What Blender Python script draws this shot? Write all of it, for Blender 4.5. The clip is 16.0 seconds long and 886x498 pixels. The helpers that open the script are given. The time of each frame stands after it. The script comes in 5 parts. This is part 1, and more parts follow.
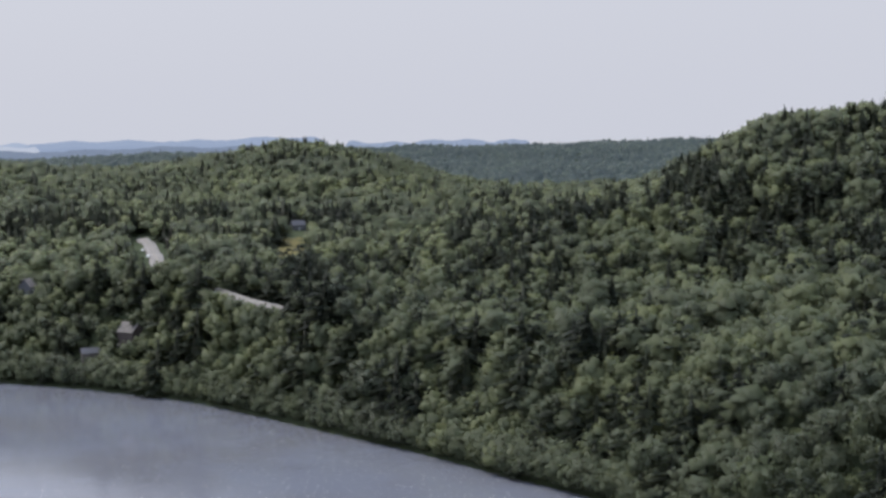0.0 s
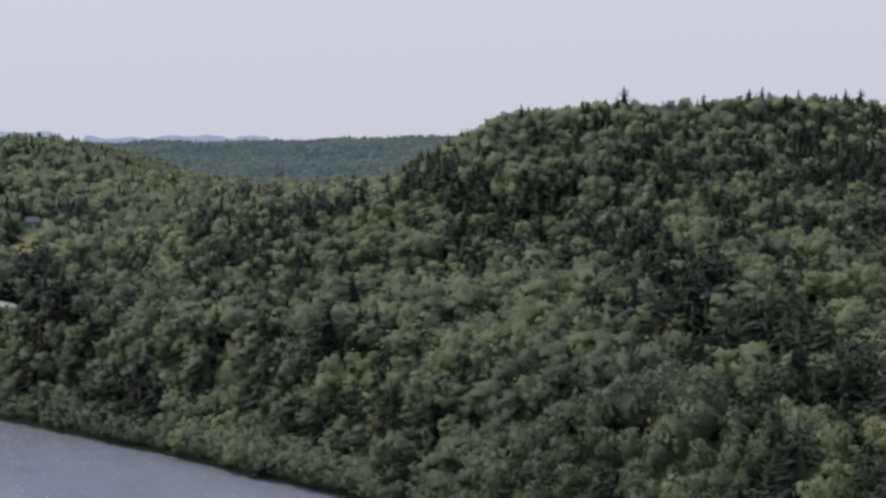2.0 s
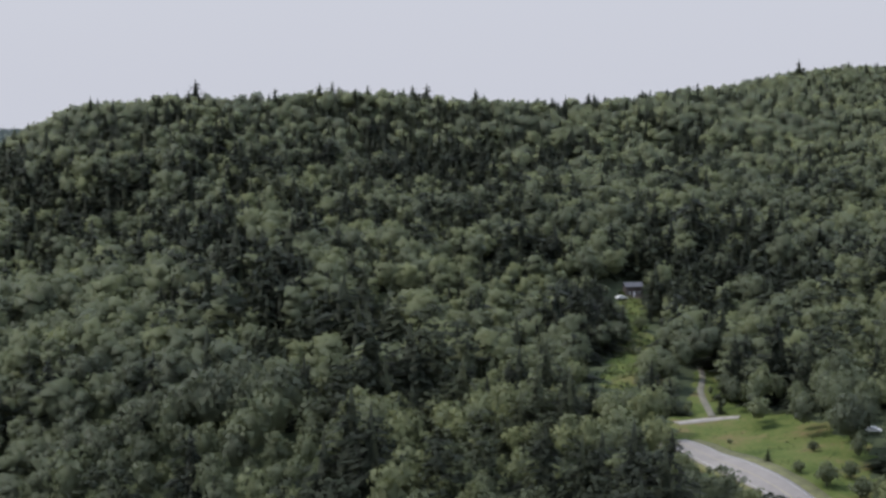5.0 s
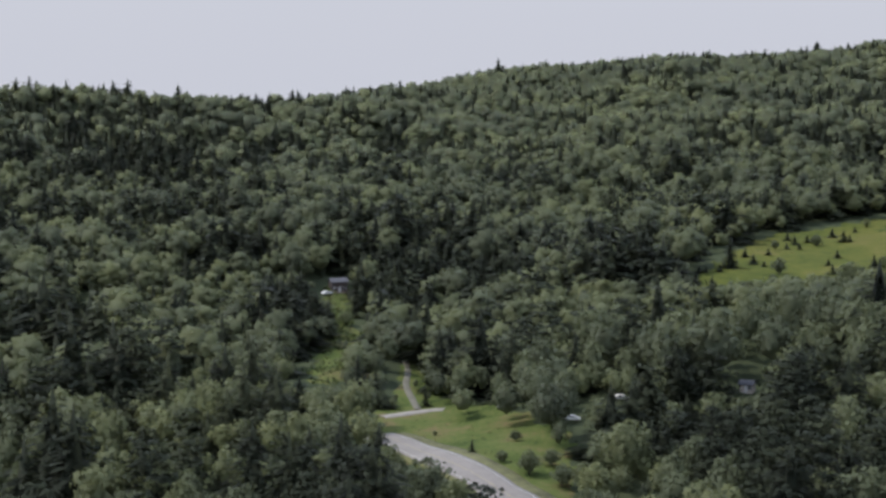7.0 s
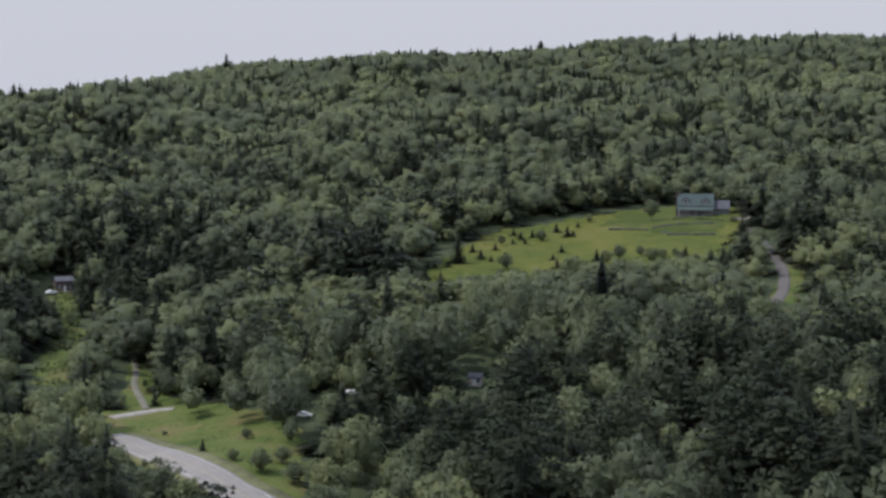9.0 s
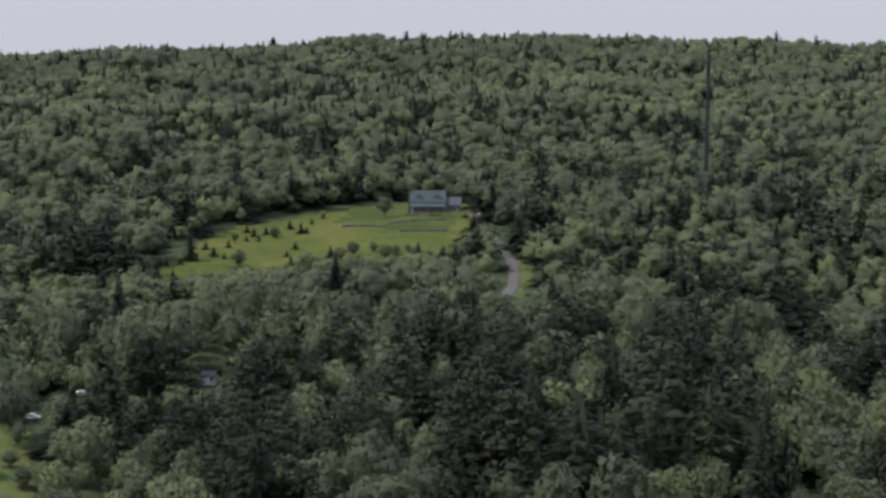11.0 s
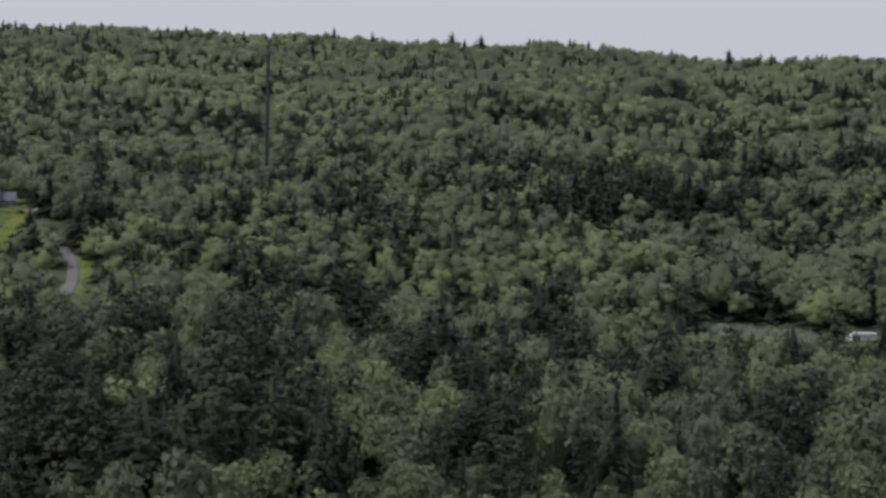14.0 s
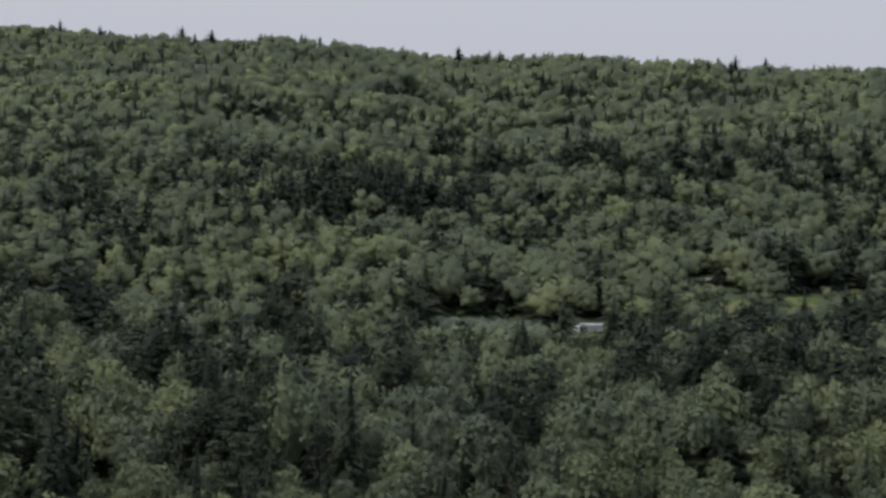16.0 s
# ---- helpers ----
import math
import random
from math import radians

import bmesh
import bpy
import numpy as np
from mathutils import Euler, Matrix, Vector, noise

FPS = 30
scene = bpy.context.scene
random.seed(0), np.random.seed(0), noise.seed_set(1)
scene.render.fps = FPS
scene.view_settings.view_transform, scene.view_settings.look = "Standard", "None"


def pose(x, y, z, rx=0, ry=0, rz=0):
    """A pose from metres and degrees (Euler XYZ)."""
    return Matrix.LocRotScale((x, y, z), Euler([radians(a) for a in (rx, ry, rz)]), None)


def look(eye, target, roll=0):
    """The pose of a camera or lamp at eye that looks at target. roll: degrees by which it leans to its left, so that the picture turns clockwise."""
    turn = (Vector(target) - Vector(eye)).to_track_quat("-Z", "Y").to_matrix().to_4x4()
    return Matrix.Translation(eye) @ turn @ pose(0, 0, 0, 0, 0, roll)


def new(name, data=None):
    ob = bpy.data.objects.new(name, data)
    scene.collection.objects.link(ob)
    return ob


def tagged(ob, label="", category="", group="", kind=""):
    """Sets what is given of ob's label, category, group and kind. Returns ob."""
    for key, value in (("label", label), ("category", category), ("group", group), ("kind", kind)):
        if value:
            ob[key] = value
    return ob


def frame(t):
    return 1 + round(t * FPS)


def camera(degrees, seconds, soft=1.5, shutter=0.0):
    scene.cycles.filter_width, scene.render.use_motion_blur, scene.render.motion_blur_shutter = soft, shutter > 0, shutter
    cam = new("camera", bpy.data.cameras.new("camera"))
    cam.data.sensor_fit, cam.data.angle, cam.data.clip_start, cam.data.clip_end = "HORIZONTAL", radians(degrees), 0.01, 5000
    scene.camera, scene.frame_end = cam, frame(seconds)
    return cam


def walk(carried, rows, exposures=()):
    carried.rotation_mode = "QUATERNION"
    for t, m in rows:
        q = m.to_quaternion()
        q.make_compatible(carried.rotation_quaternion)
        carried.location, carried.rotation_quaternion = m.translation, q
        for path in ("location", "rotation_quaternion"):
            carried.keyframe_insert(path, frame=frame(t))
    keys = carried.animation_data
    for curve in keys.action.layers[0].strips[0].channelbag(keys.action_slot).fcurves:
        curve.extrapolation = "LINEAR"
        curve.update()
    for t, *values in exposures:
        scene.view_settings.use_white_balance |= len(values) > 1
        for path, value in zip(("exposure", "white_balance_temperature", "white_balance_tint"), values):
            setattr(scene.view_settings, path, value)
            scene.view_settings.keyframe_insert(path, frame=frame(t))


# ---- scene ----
# A wooded river valley in hazy summer sun, seen from a high lookout that turns from the river to the hillside.
EYE = 125.0
cam = camera(28.643, 16.0, soft=2.9)
# seconds, bearing to the right, pitch, roll
ROWS = [
    (0, 0.000, -3.934, -1.142),
    (0.5, 1.973, -3.996, -0.980),
    (1, 4.015, -4.057, -0.849),
    (1.5, 6.276, -4.117, -0.744),
    (2, 8.561, -4.176, -0.658),
    (2.5, 10.863, -4.234, -0.589),
    (3, 13.212, -4.290, -0.531),
    (3.5, 15.468, -4.345, -0.481),
    (4, 17.801, -4.398, -0.435),
    (6.5, 29.929, -4.633, -0.191),
    (7, 32.343, -4.672, -0.129),
    (7.5, 34.648, -4.707, -0.059),
    (8, 36.862, -4.738, 0.018),
    (8.5, 39.045, -4.765, 0.101),
    (9, 41.270, -4.788, 0.191),
    (11.5, 52.539, -4.836, 0.713),
    (12, 55.135, -4.833, 0.824),
    (12.5, 57.534, -4.826, 0.932),
    (13, 59.800, -4.815, 1.038),
    (13.5, 62.110, -4.802, 1.138),
    (14, 64.520, -4.787, 1.231),
    (14.5, 66.901, -4.770, 1.314),
    (15, 69.010, -4.753, 1.386),
    (15.5, 71.103, -4.738, 1.445),
    (16, 73.343, -4.724, 1.488),
]
walk(cam, [(t, pose(0, 0, EYE, 90 + p, 0, -a) @ pose(0, 0, 0, 0, 0, r)) for t, a, p, r in ROWS],
     [(0, 0.09), (5, 0.06), (9, 0.03), (12.5, -0.03), (16, -0.13)])

# ---- world and sun ----
SUN_BEARING, SUN_HEIGHT = -55.0, 56.0
world = bpy.data.worlds.new("world")
scene.world = world
world.use_nodes = True
wn, wl = world.node_tree.nodes, world.node_tree.links
wn.clear()
sky = wn.new("ShaderNodeTexSky")
sky.sky_type, sky.sun_disc = "NISHITA", False
sky.sun_elevation, sky.sun_rotation = radians(SUN_HEIGHT), radians(SUN_BEARING)
sky.air_density, sky.dust_density, sky.ozone_density, sky.altitude = 1.0, 6.0, 1.0, 100
veil = wn.new("ShaderNodeMix")          # the thin white overcast that hangs over the whole sky
veil.data_type = "RGBA"
veil.inputs[0].default_value = 0.9
tc, xyz, rise, dome = (wn.new("ShaderNode" + k) for k in ("TexCoord", "SeparateXYZ", "MapRange", "Mix"))
dome.data_type = "RGBA"                 # lighter and bluer overhead, as thin cloud is
dome.inputs[6].default_value, dome.inputs[7].default_value = (5.82, 6.02, 6.85, 1), (9.3, 10.9, 14.9, 1)
rise.inputs[1].default_value, rise.inputs[2].default_value = 0.12, 0.95
wl.new(tc.outputs["Generated"], xyz.inputs[0])
wl.new(xyz.outputs[2], rise.inputs[0])
wl.new(rise.outputs[0], dome.inputs[0])
wl.new(dome.outputs[2], veil.inputs[7])
back = wn.new("ShaderNodeBackground")
back.inputs[1].default_value = 0.107
wout = wn.new("ShaderNodeOutputWorld")
wl.new(sky.outputs[0], veil.inputs[6])
wl.new(veil.outputs[2], back.inputs[0])
wl.new(back.outputs[0], wout.inputs[0])

sun = new("sun", bpy.data.lights.new("sun", "SUN"))
sun.data.energy, sun.data.angle, sun.data.color = 2.9, radians(0.6), (1.0, 0.965, 0.92)
sb, sh = radians(SUN_BEARING), radians(SUN_HEIGHT)
sun.matrix_basis = look((math.sin(sb) * math.cos(sh) * 900, math.cos(sb) * math.cos(sh) * 900, math.sin(sh) * 900), (0, 0, 0))


# ---- materials ----
def material(name, rough=0.8, metal=0.0):
    m = bpy.data.materials.new(name)
    m.use_nodes = True
    b = m.node_tree.nodes["Principled BSDF"]
    b.inputs["Roughness"].default_value, b.inputs["Metallic"].default_value = rough, metal
    return m, m.node_tree.nodes, m.node_tree.links, b


def ramp(nodes, stops):
    r = nodes.new("ShaderNodeValToRGB")
    while len(r.color_ramp.elements) < len(stops):
        r.color_ramp.elements.new(0.5)
    for e, (at, c) in zip(r.color_ramp.elements, stops):
        e.position, e.color = at, (*c, 1)
    return r


def noise_tex(nodes, links, scale, detail=4.0, rough=0.55):
    """Noise by world place, in waves per metre."""
    g = nodes.new("ShaderNodeNewGeometry")
    n = nodes.new("ShaderNodeTexNoise")
    n.inputs["Scale"].default_value, n.inputs["Detail"].default_value, n.inputs["Roughness"].default_value = scale, detail, rough
    links.new(g.outputs["Position"], n.inputs["Vector"])
    return n


def plain(name, colour, rough=0.8, metal=0.0, scale=1.5, spread=0.25, bump=0.0):
    """A surface of one colour with grain and wear at two scales."""
    m, nodes, links, b = material(name, rough, metal)
    fine, broad = noise_tex(nodes, links, scale * 6), noise_tex(nodes, links, scale)
    mid = nodes.new("ShaderNodeMath")
    mid.operation = "ADD"
    links.new(fine.outputs[0], mid.inputs[0])
    links.new(broad.outputs[0], mid.inputs[1])
    lo, hi = [c * (1 - spread) for c in colour], [min(1, c * (1 + spread)) for c in colour]
    half = nodes.new("ShaderNodeMath")
    half.operation, half.inputs[1].default_value = "MULTIPLY", 0.5
    links.new(mid.outputs[0], half.inputs[0])
    r = ramp(nodes, [(0.36, lo), (0.64, hi)])
    links.new(half.outputs[0], r.inputs[0])
    links.new(r.outputs[0], b.inputs["Base Color"])
    if bump:
        bp = nodes.new("ShaderNodeBump")
        bp.inputs["Strength"].default_value, bp.inputs["Distance"].default_value = bump, 0.1
        links.new(fine.outputs[0], bp.inputs["Height"])
        links.new(bp.outputs[0], b.inputs["Normal"])
    return m


def leaves(name, stops, own, through_light=0.3, cut=0.0, fine=2.6, speckle=0.36, porous=0.24, gloss=0.2):
    """Foliage whose green differs from tree to tree: by the tree's own tint in a wood, by object where own is set."""
    m, nodes, links, b = material(name, 0.5)
    b.inputs["Specular IOR Level"].default_value = gloss
    if own:
        src = nodes.new("ShaderNodeObjectInfo").outputs["Random"]
    else:
        at = nodes.new("ShaderNodeAttribute")
        at.attribute_name = "tint"
        src = at.outputs["Fac"]
    broad, isl = noise_tex(nodes, links, 0.012, 3), nodes.new("ShaderNodeNewGeometry")
    mix = nodes.new("ShaderNodeMath")
    mix.operation, mix.inputs[1].default_value = "MULTIPLY_ADD", 0.62
    links.new(src, mix.inputs[0])
    add = nodes.new("ShaderNodeMath")
    add.operation, add.inputs[1].default_value = "MULTIPLY_ADD", 1.25
    add.inputs[2].default_value = -0.46
    links.new(broad.outputs[0], add.inputs[0])
    links.new(add.outputs[0], mix.inputs[2])
    leaf = nodes.new("ShaderNodeMath")
    leaf.operation, leaf.inputs[1].default_value = "MULTIPLY_ADD", 0.08
    links.new(isl.outputs["Random Per Island"], leaf.inputs[0])
    links.new(mix.outputs[0], leaf.inputs[2])
    grain = noise_tex(nodes, links, fine, 4, 0.75)
    fleck = nodes.new("ShaderNodeMath")
    fleck.operation, fleck.inputs[1].default_value = "MULTIPLY_ADD", speckle
    links.new(grain.outputs[0], fleck.inputs[0])
    links.new(leaf.outputs[0], fleck.inputs[2])
    mid = nodes.new("ShaderNodeMath")
    mid.operation, mid.inputs[1].default_value = "SUBTRACT", 0.47 * speckle
    links.new(fleck.outputs[0], mid.inputs[0])
    bp = nodes.new("ShaderNodeBump")
    bp.inputs["Strength"].default_value, bp.inputs["Distance"].default_value = 0.4, 0.4
    links.new(grain.outputs[0], bp.inputs["Height"])
    links.new(bp.outputs[0], b.inputs["Normal"])
    r = ramp(nodes, stops)
    links.new(mid.outputs[0], r.inputs[0])
    links.new(r.outputs[0], b.inputs["Base Color"])
    tr, sh = nodes.new("ShaderNodeBsdfTranslucent"), nodes.new("ShaderNodeMixShader")
    sh.inputs[0].default_value = through_light
    links.new(r.outputs[0], tr.inputs[0])
    links.new(b.outputs[0], sh.inputs[1])
    links.new(tr.outputs[0], sh.inputs[2])
    out = sh
    if cut or porous:                                     # gaps between the leaves of a spray
        gap, clear, out = nodes.new("ShaderNodeMath"), nodes.new("ShaderNodeBsdfTransparent"), nodes.new("ShaderNodeMixShader")
        gap.operation, gap.inputs[1].default_value = "LESS_THAN", cut
        links.new(grain.outputs[0], gap.inputs[0])
        thin = nodes.new("ShaderNodeMath")      # and the fine gaps that let light through everywhere
        thin.operation, thin.inputs[1].default_value, thin.inputs[2].default_value = "MULTIPLY_ADD", 1 - porous, porous
        links.new(gap.outputs[0], thin.inputs[0])
        links.new(thin.outputs[0], out.inputs[0])
        links.new(sh.outputs[0], out.inputs[1])
        links.new(clear.outputs[0], out.inputs[2])
    links.new(out.outputs[0], nodes["Material Output"].inputs[0])
    return m


BROAD = [(0.05, (0.084, 0.099, 0.063)), (0.4, (0.122, 0.142, 0.081)), (0.7, (0.161, 0.182, 0.092)), (1.0, (0.206, 0.227, 0.105))]
NEEDLE = [(0.1, (0.019, 0.024, 0.017)), (0.6, (0.031, 0.038, 0.024)), (1.0, (0.055, 0.064, 0.036))]
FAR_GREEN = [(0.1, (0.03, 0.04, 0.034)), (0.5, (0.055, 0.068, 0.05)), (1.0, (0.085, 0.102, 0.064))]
M_BROAD, M_BROAD_OWN = leaves("broad_leaves", BROAD, False, 0.45, 0.36), leaves("broad_leaves_single", BROAD, True, 0.42, 0.34, 2.4, 0.26, porous=0.2)
M_BROAD_NEAR, M_NEEDLE_NEAR = leaves("broad_leaves_near", BROAD, False, 0.42, 0.34, 2.4, 0.26, porous=0.2), leaves("needles_near", NEEDLE, False, 0.1, 0.38, 3.2, porous=0.08, gloss=0.06)
M_BROAD_FINE = leaves("broad_leaves_upslope", BROAD, False, 0.4, 0.0, 1.0, 0.35, porous=0.38)
M_NEEDLE, M_NEEDLE_OWN = leaves("needles", NEEDLE, False, 0.1, 0.36, porous=0.08, gloss=0.06), leaves("needles_single", NEEDLE, True, 0.1, 0.38, 3.2, porous=0.08, gloss=0.06)
M_NEEDLE_FINE = leaves("needles_upslope", NEEDLE, False, 0.1, 0.0, 1.0, porous=0.08, gloss=0.06)
M_FAR_HAZED = leaves("far_leaves_hazed", FAR_GREEN, False, 0.42, 0.0, 0.5)
fb = M_FAR_HAZED.node_tree.nodes["Principled BSDF"]      # distant backdrop: haze in front of it, put in as a leaf glow
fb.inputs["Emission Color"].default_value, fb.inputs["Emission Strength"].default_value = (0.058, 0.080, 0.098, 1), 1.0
M_BARK = plain("bark", (0.06, 0.052, 0.046), 0.9, scale=2.0, spread=0.4, bump=0.4)
M_ASPHALT = plain("asphalt", (0.205, 0.187, 0.170), 0.95, scale=0.12, spread=0.12)
M_OLD_ASPHALT = plain("old_asphalt", (0.092, 0.080, 0.073), 0.9, scale=0.15, spread=0.2)
M_EARTH = plain("bare_earth", (0.135, 0.128, 0.098), 0.95, scale=0.4, spread=0.3)
M_GRAVEL = plain("gravel", (0.25, 0.23, 0.205), 0.95, scale=0.5, spread=0.25)
M_WHITE_LINE, M_YELLOW_LINE = plain("white_road_paint", (0.36, 0.36, 0.35), 0.7), plain("yellow_road_paint", (0.26, 0.225, 0.13), 0.7)
M_VERGE = plain("verge", (0.105, 0.105, 0.042), 0.95, scale=0.12, spread=0.45)


def grass_material(name, stops, scale=0.05):
    m, nodes, links, b = material(name, 0.95)
    b.inputs["Specular IOR Level"].default_value = 0.06
    n1, n2 = noise_tex(nodes, links, scale, 6, 0.65), noise_tex(nodes, links, scale * 14, 3)
    mix = nodes.new("ShaderNodeMath")
    mix.operation, mix.inputs[1].default_value = "MULTIPLY_ADD", 0.45
    links.new(n2.outputs[0], mix.inputs[0])
    links.new(n1.outputs[0], mix.inputs[2])
    r = ramp(nodes, stops)
    links.new(mix.outputs[0], r.inputs[0])
    links.new(r.outputs[0], b.inputs["Base Color"])
    return m


M_FLOOR = grass_material("forest_floor", [(0.4, (0.034, 0.043, 0.027)), (0.7, (0.050, 0.062, 0.034)), (0.95, (0.066, 0.078, 0.042))])
M_FIELD = grass_material("rough_field", [(0.55, (0.048, 0.064, 0.017)), (0.68, (0.076, 0.090, 0.022)), (0.8, (0.098, 0.102, 0.026)), (0.94, (0.132, 0.115, 0.044))], 0.025)
M_HAY = grass_material("dry_hay", [(0.45, (0.105, 0.1, 0.042)), (0.9, (0.16, 0.135, 0.06))], 0.05)
M_LAWN = grass_material("mown_lawn", [(0.58, (0.040, 0.056, 0.016)), (0.74, (0.060, 0.076, 0.021)), (0.9, (0.086, 0.09, 0.03))], 0.05)
M_MEADOW = grass_material("meadow", [(0.54, (0.040, 0.060, 0.018)), (0.68, (0.078, 0.102, 0.030)), (0.78, (0.098, 0.112, 0.038)), (0.88, (0.135, 0.110, 0.055))], 0.06)

# ---- the lie of the land ----
# bearing, then distance and height of: water's edge, bench above it, middle slope, upper slope, crest
LAND_A = [(-16, 940, 985, 40), (-9, 830, 880, 52), (-4, 722, 760, 42), (1.5, 625, 690, 36), (8, 540, 600, 34), (15, 430, 520, 36),
          (20, 370, 470, 36), (26, 320, 430, 36), (32, 280, 400, 34), (38, 260, 380, 34), (45, 235, 350, 36), (52, 220, 330, 38),
          (58, 210, 330, 38), (65, 210, 330, 38), (75, 210, 330, 38), (90, 210, 330, 38), (150, 210, 330, 30), (250, 900, 950, 30)]
LAND_B = [(-16, 1250, 55), (-9, 1250, 56), (-4, 1000, 52), (1.5, 900, 52), (8, 850, 64), (15, 760, 66), (20, 700, 58), (26, 640, 54),
          (32, 600, 46), (38, 600, 58), (45, 620, 64), (52, 620, 64), (58, 600, 60), (65, 560, 56), (75, 540, 52), (90, 560, 56),
          (150, 600, 56), (250, 1250, 50)]
LAND_C = [(-16, 1800, 66), (-9, 1800, 66), (-4, 1300, 60), (1.5, 1050, 62), (5, 1000, 68), (8, 980, 86), (11, 920, 95), (15, 920, 98),
          (20, 920, 92), (26, 950, 86), (32, 1000, 90), (38, 1100, 105), (45, 1000, 96), (52, 1000, 96), (58, 1000, 95), (65, 980, 94),
          (75, 900, 88), (90, 850, 84), (150, 900, 80), (250, 1800, 66)]
CREST = [(-16, 2400, 84), (-9, 2400, 77), (-4, 1700, 68), (1.5, 1200, 72), (4, 1160, 74), (6.3, 1130, 80), (8, 1100, 95), (9.4, 1070, 110),
         (11, 1050, 125), (13, 1050, 128), (16, 1060, 127), (19.5, 1100, 129), (24, 1200, 121), (26.5, 1260, 119), (29.3, 1350, 132),
         (32, 1450, 141), (34, 1500, 147), (38, 1600, 160), (45, 1700, 169), (49, 1730, 182), (52, 1740, 186), (54, 1740, 184), (58, 1700, 175),
         (65, 1600, 170), (75, 1450, 158), (79.5, 1405, 151), (84, 1360, 150), (90, 1300, 151), (150, 1200, 130), (250, 2400, 84)]
FAR_RIDGE = [(-16, 76), (-4, 76), (0, 82), (3, 85), (6, 87), (9, 85), (15, 85), (90, 85), (250, 80)]
FINE = np.arange(-180, 180.01, 0.25)


def around(rows, k):
    """One column of a table as a smooth curve over all bearings."""
    v = np.interp(FINE, [q[0] for q in rows], [q[k] for q in rows], period=360)
    w = np.hanning(11)
    return np.convolve(np.r_[v[-6:-1], v, v[1:6]], w / w.sum(), "valid")


STAGES = [(around(LAND_A, 1), np.zeros_like(FINE)), (around(LAND_A, 2), around(LAND_A, 3)), (around(LAND_B, 1), around(LAND_B, 2)),
          (around(LAND_C, 1), around(LAND_C, 2)), (around(CREST, 1), around(CREST, 2))]
STAGES += [(np.maximum(STAGES[4][0] + 380, 1900), STAGES[4][1] * 0.45), (np.full_like(FINE, 2900.0), np.full_like(FINE, 58.0)),
           (np.full_like(FINE, 3350.0), around(FAR_RIDGE, 1)), (np.full_like(FINE, 4900.0), np.full_like(FINE, 60.0))]
rng = np.random.default_rng(7)
WAVES = [(2 * math.pi / wl_, rng.uniform(0, 2 * math.pi), rng.uniform(0, 6.28), amp) for wl_, amp in
         ((420, 2.2), (310, 1.8), (230, 1.5), (170, 1.2), (120, 0.9), (85, 0.7), (60, 0.5), (45, 0.35))]


def swell(x, y, waves=WAVES):
    z = np.zeros_like(x, dtype=float)
    for k, d, p, amp in waves:
        z += amp * np.sin(k * (x * math.cos(d) + y * math.sin(d)) + p + 0.6 * np.sin(k * 0.37 * (y * math.cos(d) - x * math.sin(d)) + 2 * p))
    return z


def ground(x, y):
    """Height of the land at places x, y."""
    x, y = np.asarray(x, dtype=float), np.asarray(y, dtype=float)
    az, r = np.degrees(np.arctan2(x, y)), np.hypot(x, y)
    cols = [(np.interp(az, FINE, a), np.interp(az, FINE, b)) for a, b in STAGES]
    z = np.where(r < cols[0][0], np.maximum(-0.25 * (cols[0][0] - r), -5.0), 0.0)
    for (ra, za), (rb, zb) in zip(cols[:-1], cols[1:]):
        u = np.clip((r - ra) / (rb - ra), 0, 1)
        z = np.where((r >= ra) & (r < rb), za + (zb - za) * u, z)
    z = np.where(r >= cols[-1][0], 60, z)
    lift = np.clip((r - cols[0][0] - 15) / 120, 0, 1)
    z += swell(x, y) * lift
    return z + np.interp(az, HILL[0], HILL[1]) * np.exp(-((r - 1944) / 300) ** 2)


def round_hill():
    """How far the round hill beyond the bend of the road stands over the land, by bearing."""
    a, h = zip((-10.5, 66), (-9.2, 80), (-8.16, 86), (-7.05, 92.5), (-6.3, 97.5), (-4.83, 96), (-4.09, 96), (-2.98, 91), (-1.87, 86), (-0.76, 71), (0.16, 56), (0.9, 48), (2.2, 36))
    x, y = polar(np.array(a), 1944.0)
    return np.array((-11.2, *a, 3.2)), np.r_[0, np.maximum(np.array(h) - ground(x, y), 0), 0]


def polar(az, r):
    a = np.radians(az)
    return np.sin(a) * r, np.cos(a) * r


HILL = (np.array([-180.0, 180.0]), np.zeros(2))
HILL = round_hill()


def spot(az, el, lift=0.0):
    """Where the line of sight at that bearing and height angle from the lookout first comes within lift of the land."""
    r = np.arange(230.0, 4000.0, 2.0)
    x, y = polar(az, r)
    low = EYE + r * math.tan(radians(el)) < ground(x, y) + lift
    k = int(np.argmax(low)) if low.any() else len(r) - 1
    return float(x[k]), float(y[k]), float(ground(x[k], y[k]))


# ---- building helpers ----
def mesh_object(name, verts, faces, mats, parent=None, smooth=False):
    me = bpy.data.meshes.new(name)
    me.from_pydata([tuple(v) for v in verts], [], faces)
    for m in mats if isinstance(mats, (list, tuple)) else [mats]:
        me.materials.append(m)
    if smooth:
        me.shade_smooth()
    ob = new(name, me)
    if parent:
        ob.parent = parent
    return ob


def part(name, bm, mat, parent, label=""):
    """One bmesh as one mesh object under a thing or a part."""
    me = bpy.data.meshes.new(name)
    bmesh.ops.recalc_face_normals(bm, faces=bm.faces[:])
    bm.to_mesh(me)
    bm.free()
    me.materials.append(mat)
    ob = new(name, me)
    ob.parent = parent
    return tagged(ob, label) if label else ob


def leaf_normals(me, normals):
    """Leaves take their shading from the roundness of the clump that they belong to."""
    a = me.attributes.new("custom_normal", "FLOAT_VECTOR", "POINT")
    a.data.foreach_set("vector", np.ascontiguousarray(normals, dtype=np.float32).ravel())


